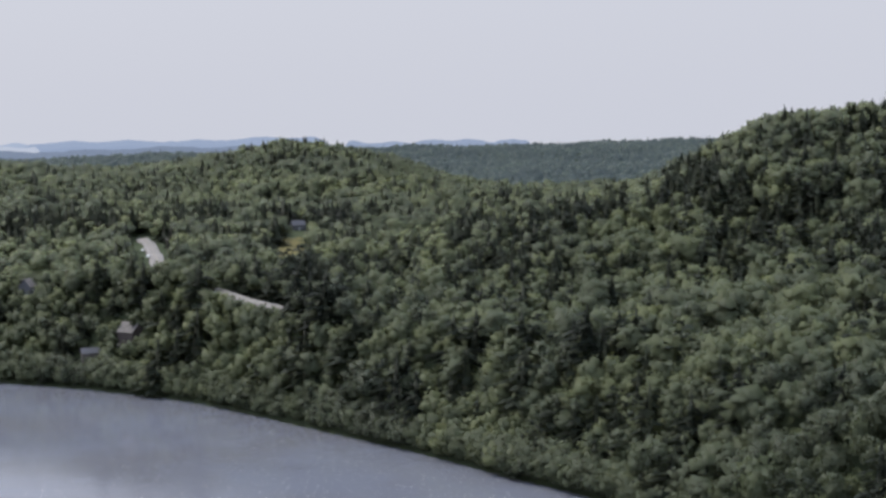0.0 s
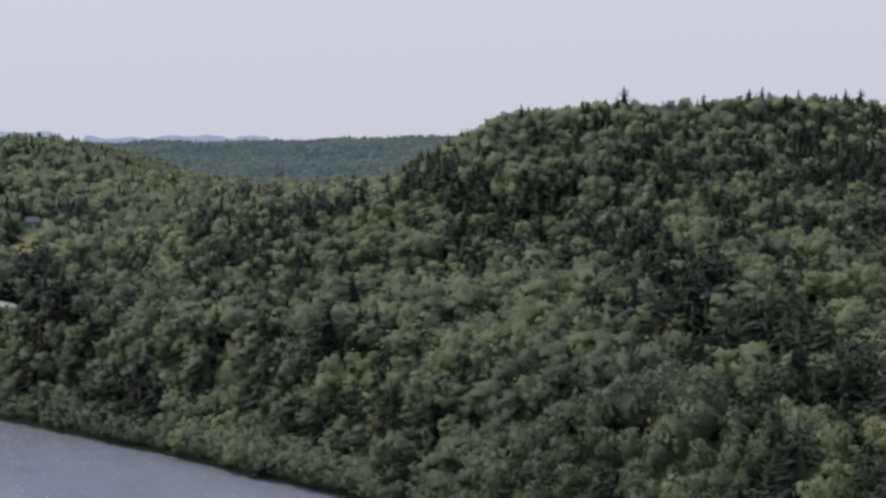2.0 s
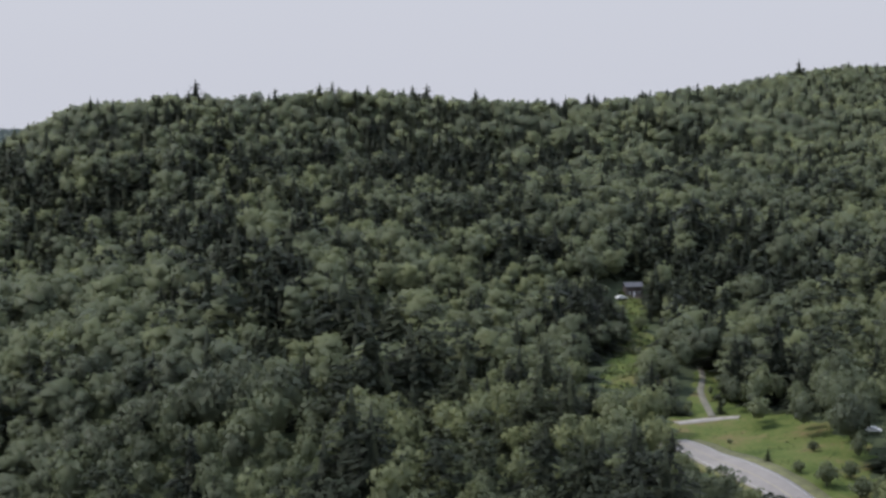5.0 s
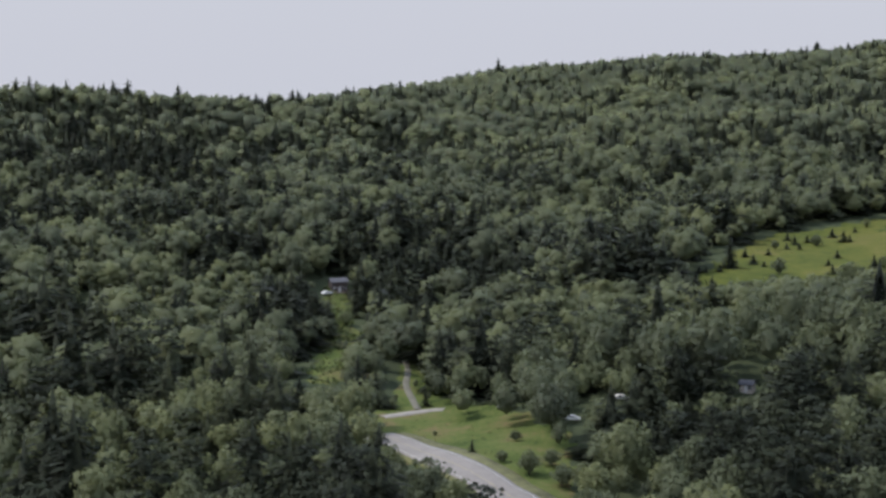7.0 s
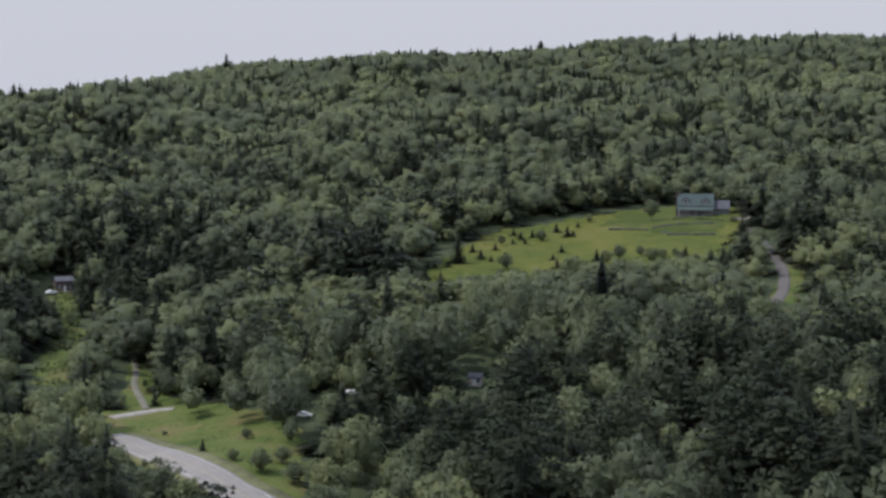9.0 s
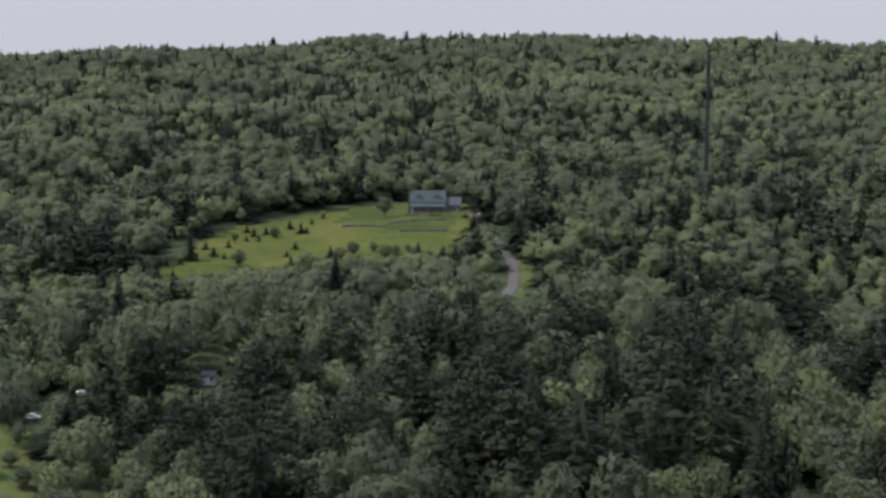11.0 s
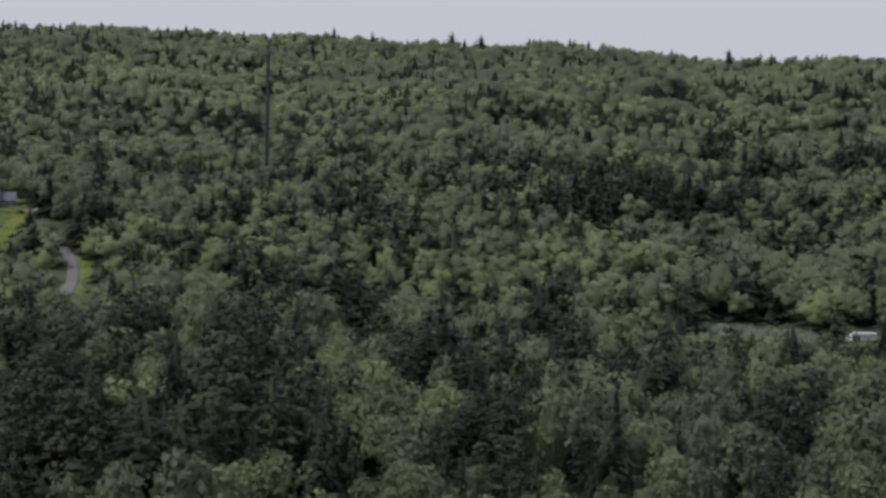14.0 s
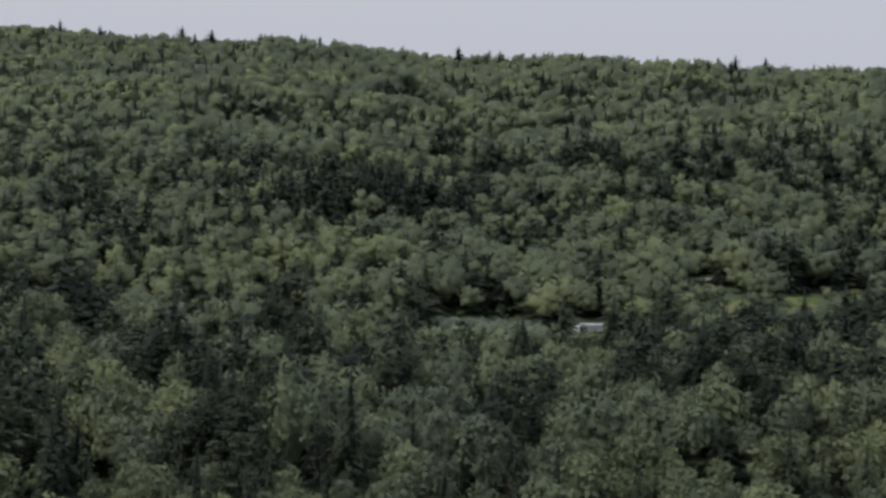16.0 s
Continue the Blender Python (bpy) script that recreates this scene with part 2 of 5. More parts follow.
def soup(name, verts, tris, tint, mats, index=None, normals=None):
    """A large triangle mesh out of arrays, with a tint for each face."""
    me = bpy.data.meshes.new(name)
    me.vertices.add(len(verts))
    me.vertices.foreach_set("co", np.ascontiguousarray(verts, dtype=np.float32).ravel())
    me.loops.add(len(tris) * 3)
    me.loops.foreach_set("vertex_index", np.ascontiguousarray(tris, dtype=np.int32).ravel())
    me.polygons.add(len(tris))
    me.polygons.foreach_set("loop_start", np.arange(0, len(tris) * 3, 3, dtype=np.int32))
    for m in mats:
        me.materials.append(m)
    if index is not None:
        me.polygons.foreach_set("material_index", np.ascontiguousarray(index, dtype=np.int32))
    me.update(calc_edges=True)
    if normals is not None:
        leaf_normals(me, normals)
    if tint is not None:
        a = me.attributes.new("tint", "FLOAT", "FACE")
        a.data.foreach_set("value", np.ascontiguousarray(tint, dtype=np.float32))
    return new(name, me)


# ---- ground and water ----
azs = np.r_[np.arange(-180, -18, 6.0), np.arange(-18, 92, 0.4), np.arange(92, 180, 6.0)]
rs = np.r_[0.02, 100, 180, np.arange(200, 1300, 8.0), np.arange(1300, 2000, 16.0), np.arange(2000, 3600, 32.0), np.arange(3600, 4901, 130.0)]
GA, GR = np.meshgrid(azs, rs, indexing="ij")
gx, gy = polar(GA, GR)
gz = ground(gx, gy)
na, nr = GA.shape
i0 = np.arange(na)[:, None] * nr + np.arange(nr - 1)[None, :]
i1 = ((np.arange(na) + 1) % na)[:, None] * nr + np.arange(nr - 1)[None, :]
quad = np.stack([i0, i0 + 1, i1 + 1, i1], -1).reshape(-1, 4)
tri = np.r_[quad[:, [0, 2, 1]], quad[:, [0, 3, 2]]]
land = soup("ground", np.stack([gx, gy, gz], -1).reshape(-1, 3), tri, None, [M_FLOOR])
land.data.shade_smooth()
tagged(land, "rolling wooded hillsides with dark leaf-littered forest floor", "ground", kind="structure")

m, nodes, links, b = material("river_water", 0.12)
b.inputs["Base Color"].default_value = (0.132, 0.142, 0.176, 1)
b.inputs["IOR"].default_value = 1.33
n1, n2 = noise_tex(nodes, links, 0.5, 7, 0.8), noise_tex(nodes, links, 0.02, 3)
bp = nodes.new("ShaderNodeBump")
bp.inputs["Strength"].default_value, bp.inputs["Distance"].default_value = 0.062, 0.25
links.new(n1.outputs[0], bp.inputs["Height"])
links.new(bp.outputs[0], b.inputs["Normal"])
rr = ramp(nodes, [(0.35, (0.09, 0.09, 0.09)), (0.65, (0.14, 0.14, 0.14))])
links.new(n2.outputs[0], rr.inputs[0])
links.new(rr.outputs[0], b.inputs["Roughness"])
n3, n4 = noise_tex(nodes, links, 0.011, 4, 0.65), noise_tex(nodes, links, 0.75, 2, 0.6)
tone = ramp(nodes, [(0.38, (0.146, 0.148, 0.166)), (0.62, (0.156, 0.166, 0.200))])
glint_ramp = ramp(nodes, [(0.665, (0, 0, 0)), (0.71, (1, 1, 1))])
fleck = nodes.new("ShaderNodeMix")             # glints on the ripples, painted in as pale flecks
fleck.data_type = "RGBA"
fleck.inputs[7].default_value = (0.62, 0.63, 0.65, 1)
links.new(n3.outputs[0], tone.inputs[0])
links.new(n4.outputs[0], glint_ramp.inputs[0])
links.new(glint_ramp.outputs[0], fleck.inputs[0])
links.new(tone.outputs[0], fleck.inputs[6])
links.new(fleck.outputs[2], b.inputs["Base Color"])
M_WATER = m
ring = [polar(a, 1400) for a in range(0, 360, 5)]
river = mesh_object("water", [(px, py, 0.0) for px, py in ring], [tuple(range(len(ring) - 1, -1, -1))], M_WATER)
tagged(river, "wide grey-brown river with faint ripples and glints", "water", kind="structure")

# ---- clearings, in bearing and height angle as the lookout sees them ----
CLEARINGS = {
    "field": [(40.5, -5.75), (40.8, -5.0), (43.0, -4.2), (45.5, -3.72), (48.0, -3.35), (48.9, -3.3), (50.75, -3.35), (51.3, -3.6),
              (51.25, -4.0), (50.6, -4.35), (49.9, -4.75), (49.0, -4.92), (48.2, -5.05), (46.9, -5.05), (46.1, -5.05), (45.5, -5.25), (44.6, -5.4), (43.5, -5.4), (42.0, -5.6), (41.2, -5.75)],
    "drive": [(50.9, -3.58), (51.45, -3.6), (51.48, -3.86), (51.1, -3.9)],
    "drive_low": [(52.03, -5.05), (52.29, -4.92), (52.85, -5.28), (53.15, -5.82), (53.0, -6.05), (52.7, -6.1), (52.65, -6.4), (52.18, -6.65), (51.95, -6.4), (52.1, -5.6)],
    "bend": [(30.62, -10.7), (30.62, -11.3), (32.0, -11.43), (32.75, -12.0), (33.13, -12.28), (33.6, -12.95), (35.8, -12.9), (35.9, -11.8), (35.2, -10.75), (33.3, -10.75),
             (32.2, -10.0), (31.4, -9.6), (31.4, -8.7), (30.9, -8.6), (31.2, -9.6), (30.6, -10.2)],
    "lot": [(27.53, -8.38), (28.06, -7.90), (28.77, -8.02), (28.91, -8.73), (28.65, -9.13), (27.71, -9.08)],
    "lot_path": [(30.53, -8.37), (30.98, -8.34), (31.20, -9.30), (30.56, -9.45)],
    "cabin": [(28.4, -5.5), (29.15, -5.5), (29.15, -6.15), (28.35, -6.2)],
    "cabin_path": [(28.65, -6.18), (28.93, -6.13), (29.49, -6.88), (29.70, -7.86), (29.44, -7.90), (29.07, -7.06)],
    "road_far": [(-10.15, -3.28), (-9.45, -3.28), (-9.05, -3.8), (-8.95, -4.3), (-9.5, -4.38), (-9.85, -3.95)],
    "road_mid": [(-7.6, -5.04), (-7.0, -5.24), (-5.6, -5.67), (-5.0, -5.83), (-5.0, -5.87), (-5.8, -5.75), (-6.8, -5.42), (-7.6, -5.15)],
    "yellow": [(-5.4, -3.5), (-4.65, -3.3), (-4.55, -3.75), (-5.1, -4.02), (-5.5, -3.85)],
    "yard": [(77.72, -7.13), (78.93, -7.11), (78.93, -7.26), (77.72, -7.29)],
    "bush_row": [(73.0, -7.06), (76.7, -6.98), (76.7, -7.24), (73.0, -7.28)],
    "glade": [(84.41, -5.85), (85.71, -5.85), (85.73, -6.12), (84.52, -6.16)],
    "glade_top": [(86.33, -5.35), (87.01, -5.35), (86.99, -5.68), (86.39, -5.68)],
    "glade_low": [(82.43, -6.18), (83.37, -6.03), (83.44, -6.22), (82.53, -6.36)],
    "cars": [(34.15, -9.80), (34.42, -9.80), (34.42, -9.86), (34.15, -9.86)],
    "cars_b": [(36.45, -10.15), (36.85, -10.15), (36.85, -10.22), (36.45, -10.22)],
    "cars_c": [(38.1, -9.46), (38.4, -9.44), (38.4, -9.55), (38.1, -9.55)],
    "cars_d": [(39.55, -9.59), (39.85, -9.59), (39.85, -9.66), (39.55, -9.66)],
    "shed": [(42.0, -9.0), (42.5, -9.0), (42.6, -9.35), (42.1, -9.35)],
    "bank_house": [(-13.55, -4.55), (-12.8, -4.55), (-12.8, -4.88), (-13.55, -4.88)],
    "river_house": [(-11.1, -5.85), (-9.98, -5.85), (-9.98, -6.6), (-11.1, -6.6)],
    "boat_house": [(-11.85, -6.86), (-11.28, -6.86), (-11.28, -7.22), (-11.85, -7.22)],
    "far_house": [(-4.95, -3.25), (-4.95, -2.95), (-4.5, -2.95), (-4.5, -3.25)],
    "mast_foot": [(58.55, -2.3), (58.8, -2.3), (58.8, 0.2), (58.55, 0.2)],
    "mast_low": [(58.6, -2.3), (58.75, -2.3), (58.75, -2.75), (58.6, -2.75)],
    "junk": [(81.7, -5.35), (82.4, -5.3), (82.4, -5.55), (81.7, -5.6)],
}
# centre lines, in bearing and distance (below zero: the height angle at which the lookout sees that place)
NEAR_ROAD = [(44, 265), (38, 330), (35.6, -13.9), (34.2, -12.75), (33.75, -12.4), (32.2, -11.65), (30.64, -11.08), (29.7, -10.8)]
FAR_ROAD = [(-1.0, 880), (-3.4, 826), (-5.07, -5.86), (-5.7, -5.71), (-6.6, -5.45), (-7.55, -5.12), (-8.7, -4.7), (-9.3, -4.33), (-9.5, -3.81), (-9.86, -3.3)]
SIDE_ROAD = [(30.3, -10.25), (30.66, -10.2), (31.4, -10.1), (32.05, -10.03), (32.7, -10.0)]
TRACK = [(31.5, -10.0), (31.32, -9.7), (31.1, -9.2), (31.16, -8.75), (31.0, -8.2)]
DRIVE = [(50.75, -3.72), (51.2, -3.8), (51.5, -4.24), (51.86, -4.67), (52.25, -5.09), (52.45, -5.61), (52.39, -6.14), (52.07, -6.7)]


def inside(px, py, poly):
    hit = np.zeros(px.shape, dtype=bool)
    for (xa, ya), (xb, yb) in zip(poly, poly[1:] + poly[:1]):
        if ya != yb:
            hit ^= ((ya > py) != (yb > py)) & (px < (xb - xa) * (py - ya) / (yb - ya) + xa)
    return hit


def smooth_line(rows, step=6.0):
    """A centre line as a smooth run of places."""
    p = np.array([polar(a, r) if r > 0 else spot(a, r)[:2] for a, r in rows])
    p = np.r_[[2 * p[0] - p[1]], p, [2 * p[-1] - p[-2]]]
    out = []
    for a, b2, c, d in zip(p[:-3], p[1:-2], p[2:-1], p[3:]):
        n = max(2, int(np.hypot(*(c - b2)) / step))
        for k in range(n):
            u = k / n
            out.append(0.5 * (2 * b2 + (c - a) * u + (2 * a - 5 * b2 + 4 * c - d) * u * u + (3 * b2 - a - 3 * c + d) * u ** 3))
    return np.array(out)


def ribbon(name, line, offsets, mat, lift, parent=None):
    """A strip along a centre line, between two offsets to its sides, lying on the land."""
    t = np.gradient(line, axis=0)
    t /= np.hypot(t[:, 0], t[:, 1])[:, None]
    nrm = np.stack([-t[:, 1], t[:, 0]], -1)
    zc = ground(line[:, 0], line[:, 1])
    zc = np.convolve(np.r_[[zc[0]] * 4, zc, [zc[-1]] * 4], np.ones(9) / 9, "valid")
    cols = np.linspace(offsets[0], offsets[1], 5)
    pts = []
    for o in cols:
        q = line + nrm * o
        pts.append(np.c_[q, np.maximum(zc, ground(q[:, 0], q[:, 1])) + lift - 0.012 * abs(o)])
    for o in (offsets[0] - 0.5, offsets[1] + 0.5):
        q = line + nrm * o
        pts.append(np.c_[q, zc - 0.6])
    n, order = len(line), [5, 0, 1, 2, 3, 4, 6]
    verts = np.concatenate(pts)
    faces = [(order[k] * n + i, order[k] * n + i + 1, order[k + 1] * n + i + 1, order[k + 1] * n + i) for k in range(6) for i in range(n - 1)]
    ob = mesh_object(name, verts, [f[::-1] for f in faces], mat, parent, True)
    return ob


near_line, far_line, side_line, drive_line, track_line = smooth_line(NEAR_ROAD, 4.0), smooth_line(FAR_ROAD), smooth_line(SIDE_ROAD, 4.0), smooth_line(DRIVE, 4.0), smooth_line(TRACK, 4.0)
for k, (line, side, words) in enumerate(((near_line, 9.0, "curving past a meadow"), (far_line, 5.5, "climbing through the woods"))):
    road = ribbon("road" if k == 0 else "road_2", line, (-5.0, 5.0) if k == 0 else (-3.9, 3.9), M_ASPHALT, 0.95 if k == 0 else 0.6)
    tagged(road, "pale grey two-lane asphalt road " + words, "road", kind="structure")
    if k == 0:
        verge = ribbon("verge", line, (-side, 5.6), M_VERGE, 0.7)
        tagged(verge, "dry grassy road verge with reddish tufts", "verge", kind="structure")
    for o in ((-4.1, 4.1, 0.0) if k == 0 else (-3.3, 3.3, 0.0)):
        mark = ribbon("road_marking", line, (o - 0.07, o + 0.07), M_WHITE_LINE if abs(o) > 1 else M_YELLOW_LINE, 0.98 if k == 0 else 0.63)
        mark.parent = road
side_road = ribbon("road_1", side_line, (-1.6, 1.6), M_GRAVEL, 0.5)
tagged(side_road, "narrow pale side road behind the meadow", "road", kind="structure")
drive = ribbon("driveway", drive_line, (-1.9, 1.9), M_OLD_ASPHALT, 0.6)
track = ribbon("track", track_line, (-0.9, 0.9), M_EARTH, 0.42)
tagged(track, "worn sandy track climbing out of the meadow", "track", kind="structure")
tagged(drive, "grey driveway curving up to the house", "driveway", kind="structure")


PATCHES = {}


def patch(name, poly, mat, lift, label, category):
    """A clearing's grass, draped on the land inside its outline."""
    base = np.array([spot(a, e)[:2] for a, e in poly])
    lo, hi = base.min(0) - 8, base.max(0) + 8
    step = 2.0
    xs, ys = np.arange(lo[0], hi[0], step), np.arange(lo[1], hi[1], step)
    X, Y = np.meshgrid(xs, ys, indexing="ij")
    ragged = [(2 * math.pi / wl_, q, 3.1 * q, 1.1) for wl_, q in ((23, 0.4), (14, 2.2), (9, 4.1), (6, 5.3))]
    on = inside(X + swell(X, Y, ragged), Y + swell(Y, X, ragged), [tuple(q) for q in base])
    edge = on & ~(np.roll(on, 1, 0) & np.roll(on, -1, 0) & np.roll(on, 1, 1) & np.roll(on, -1, 1))
    Z = ground(X, Y) + np.where(edge, -0.25, lift)
    n = len(ys)
    keep = on[:-1, :-1] & on[1:, :-1] & on[1:, 1:] & on[:-1, 1:]
    faces = [(i * n + j, (i + 1) * n + j, (i + 1) * n + j + 1, i * n + j + 1) for i in range(len(xs) - 1) for j in range(n - 1) if keep[i, j]]
    PATCHES[name] = (X[on & ~edge], Y[on & ~edge], Z[on & ~edge])
    ob = mesh_object(name, np.stack([X, Y, Z], -1).reshape(-1, 3), faces, mat, None, True)
    return tagged(ob, label, category, kind="structure")


def grown(poly, k_az, down):
    """The outline widened and drawn down, to lie under the trees that stand in front."""
    cx, cy = np.mean([q[0] for q in poly]), np.mean([q[1] for q in poly])
    return [(cx + (a - cx) * k_az, e if e > cy else e - down) for a, e in poly]


patch("field", grown(CLEARINGS["field"], 1.08, 0.9), M_FIELD, 0.35, "sunlit yellow-green rough hay field on the slope", "field")
patch("drive_grass", [(52.0, -4.6), (52.5, -4.7), (53.2, -5.2), (53.2, -6.2), (52.5, -6.6), (51.9, -6.6), (52.0, -5.6)], M_MEADOW, 0.4, "bright green grass beside the driveway", "grass")
patch("meadow", [(29.9, -9.9), (30.6, -9.2), (30.8, -8.3), (31.8, -8.3), (32.8, -9.6), (35.5, -10.1), (37.0, -10.9), (37.0, -13.4), (33.2, -13.4), (29.8, -11.6)], M_MEADOW, 0.3, "bright green weedy meadow inside the road bend", "meadow")
patch("clearing", [(27.6, -9.2), (28.0, -8.0), (28.4, -6.3), (28.3, -5.9), (29.4, -5.9), (29.6, -7.0), (30.4, -8.3), (30.2, -9.2)], M_MEADOW, 0.3, "overgrown grassy clearing below the old cabin", "clearing")
patch("hay_field", grown(CLEARINGS["yellow"], 1.2, 0.4), M_HAY, 0.3, "small yellow hay field among trees", "field")
patch("grass_strip", grown(CLEARINGS["yard"], 1.05, 0.4), M_MEADOW, 0.3, "rough grass strip beside a woodland yard", "clearing")
patch("glade", grown(CLEARINGS["glade"], 1.1, 0.4), M_MEADOW, 0.3, "sunny light green glade in the woods", "clearing")
patch("glade_lower", grown(CLEARINGS["glade_low"], 1.1, 0.4), M_MEADOW, 0.3, "small grassy gap in the woods", "clearing")
patch("glade_upper", grown(CLEARINGS["glade_top"], 1.1, 0.4), M_MEADOW, 0.3, "small light green glade on the slope", "clearing")


# ---- trees ----
OCT = np.array([(1, 0, 0), (-1, 0, 0), (0, 1, 0), (0, -1, 0), (0, 0, 1), (0, 0, -1)], float)
OCT_F = np.array([(0, 2, 4), (2, 1, 4), (1, 3, 4), (3, 0, 4), (2, 0, 5), (1, 2, 5), (3, 1, 5), (0, 3, 5)])


PHI = (1 + 5 ** 0.5) / 2
ICO = np.array([(-1, PHI, 0), (1, PHI, 0), (-1, -PHI, 0), (1, -PHI, 0), (0, -1, PHI), (0, 1, PHI), (0, -1, -PHI), (0, 1, -PHI),
                (PHI, 0, -1), (PHI, 0, 1), (-PHI, 0, -1), (-PHI, 0, 1)]) / math.hypot(1, PHI)
ICO_F = np.array([(0, 11, 5), (0, 5, 1), (0, 1, 7), (0, 7, 10), (0, 10, 11), (1, 5, 9), (5, 11, 4), (11, 10, 2), (10, 7, 6), (7, 1, 8),
                  (3, 9, 4), (3, 4, 2), (3, 2, 6), (3, 6, 8), (3, 8, 9), (4, 9, 5), (2, 4, 11), (6, 2, 10), (8, 6, 7), (9, 8, 1)])


def sphere_points(g, n):
    v = g.normal(size=(n, 3))
    return v / np.linalg.norm(v, axis=1)[:, None]


def unit(v):
    return v / np.maximum(np.linalg.norm(v, axis=-1, keepdims=True), 1e-9)


def sprays(g, centre, radius, n, size, flat=1.0, heart=None, loose=0.45, ball=0.55):
    """n leafy triangles over the upper and outer side of a clump, shaded as its round surface."""
    d = sphere_points(g, n)
    d[:, 2] = np.where(d[:, 2] < -0.45, -d[:, 2], d[:, 2])
    p = centre + d * radius * g.uniform(0.7, 1.12, (n, 1)) * np.array([1, 1, flat])
    nrm = unit(d + g.normal(scale=loose, size=(n, 3)) + np.array([0, 0, 0.2]))
    a = unit(np.cross(nrm, sphere_points(g, n)))
    b2 = np.cross(nrm, a)
    s = size * g.uniform(0.6, 1.4, (n, 1))
    v = np.stack([p + a * s, p - 0.5 * a * s + 0.8 * b2 * s, p - 0.5 * a * s - 0.8 * b2 * s], 1).reshape(-1, 3)
    heart = centre if heart is None else heart
    round_n = unit(ball * d + 0.6 * unit(p - heart) + np.array([0, 0, 0.3]) + g.normal(scale=0.13, size=(n, 3)))
    return v, np.arange(3 * n).reshape(-1, 3), np.repeat(round_n, 3, axis=0)


def stack(pieces):
    vs, fs, ns, k = [], [], [], 0
    for v, f, n in pieces:
        vs.append(v)
        fs.append(f + k)
        ns.append(n)
        k += len(v)
    return np.concatenate(vs), np.concatenate(fs), np.concatenate(ns)


def broad_crown(seed, clumps, per, size):
    """A crown of leafy clumps heaped round a heart, 1 high with its tree's foot at 0; about 0.7 wide."""
    g = np.random.default_rng(seed)
    heart = np.array([g.uniform(-0.04, 0.04), g.uniform(-0.04, 0.04), 0.54])
    wide, tall = g.uniform(0.27, 0.36), g.uniform(0.34, 0.42)
    stretch = np.array([wide * g.uniform(0.85, 1.15), wide * g.uniform(0.85, 1.15), tall])
    rad0 = 0.68 / math.sqrt(clumps)
    ball, ball_f = (ICO, ICO_F) if clumps > 6 else (OCT, OCT_F)
    out = [(heart + ball * stretch * 0.72, ball_f, unit(ball + np.array([0, 0, 0.2])))]
    for k in range(clumps):
        z = 1 - 1.4 * (k + g.uniform(0.1, 0.9)) / clumps
        a = 2.399 * k + g.uniform(-0.5, 0.5)
        d = np.array([math.cos(a) * math.sqrt(max(0.0, 1 - z * z)), math.sin(a) * math.sqrt(max(0.0, 1 - z * z)), z])
        rad = rad0 * g.uniform(0.7, 1.3)
        c = heart + d * stretch * g.uniform(0.62, 0.98) * (1 - 0.45 * rad0)
        flat = g.uniform(0.6, 0.85)
        turned = unit(OCT @ np.linalg.qr(g.normal(size=(3, 3)))[0].T)
        core = c + turned * rad * (g.uniform(0.58, 0.86, (6, 1)) if clumps > 4 else g.uniform(0.78, 1.0, (6, 1))) * np.array([1, 1, flat])
        if per < 10:
            out.append((core, OCT_F, unit(0.5 * turned + 0.6 * unit(core - heart) + np.array([0, 0, 0.3]))))
        out.append(sprays(g, c, rad, per, size, flat, heart, 0.5, 0.9 if per > 10 else 0.55))
    return stack(out)


def spruce_crown(seed, n, size, core=0.09, ragged=0.3):
    """A ragged spire of drooping sprays round a stem, 1 high, about 0.4 wide, fuller on some sides than on others."""
    g = np.random.default_rng(seed)
    m_ = 5
    ring_v = np.array([(core * math.cos(2 * math.pi * k / m_), core * math.sin(2 * math.pi * k / m_), 0.08) for k in range(m_)] + [(0, 0, 0.97)])
    out = [(ring_v, np.array([(k, (k + 1) % m_, m_) for k in range(m_)]), unit(ring_v * np.array([1, 1, 0]) + np.array([0, 0, 0.06])))]
    p1, p2, p3 = g.uniform(0, 6.283, 3)
    u = (np.arange(n) + g.uniform(0, 1, n)) / n
    u = 1 - np.sqrt(1 - 0.985 * u)
    a = g.uniform(0, 6.283, n)
    full = 1 + ragged * np.sin(2 * a + p1 + 8 * u) + 0.8 * ragged * np.sin(3 * a + p2 - 15 * u) + 0.6 * ragged * np.sin(34 * u + p3 + a)
    ro = (0.205 * (1 - u) ** 0.85 + 0.014) * np.clip(full, 0.3, 1.7)
    rho = ro * np.sqrt(g.uniform(0.3, 1.0, n))
    d, s = np.stack([np.cos(a), np.sin(a), 0 * a], -1), np.stack([-np.sin(a), np.cos(a), 0 * a], -1)
    c = d * rho[:, None] + np.stack([0 * a, 0 * a, 0.07 + 0.92 * u - 0.3 * rho + g.uniform(-0.01, 0.01, n)], -1)
    w = (size * (1.15 - 0.75 * u) * g.uniform(0.6, 1.4, n))[:, None]
    tip = d * 1.25 + s * g.uniform(-0.5, 0.5, (n, 1)) + np.array([0, 0, -0.45]) + g.normal(scale=0.18, size=(n, 3))
    v = np.stack([c + tip * w, c - 0.55 * d * w + 0.75 * s * w + np.array([0, 0, 0.25]) * w, c - 0.55 * d * w - 0.75 * s * w + np.array([0, 0, 0.25]) * w], 1).reshape(-1, 3)
    nrm = unit(0.9 * d + np.array([0, 0, 0.55]) + g.normal(scale=0.33, size=(n, 3)))
    out.append((v, np.arange(3 * n).reshape(-1, 3), np.repeat(nrm, 3, axis=0)))
    return stack(out)


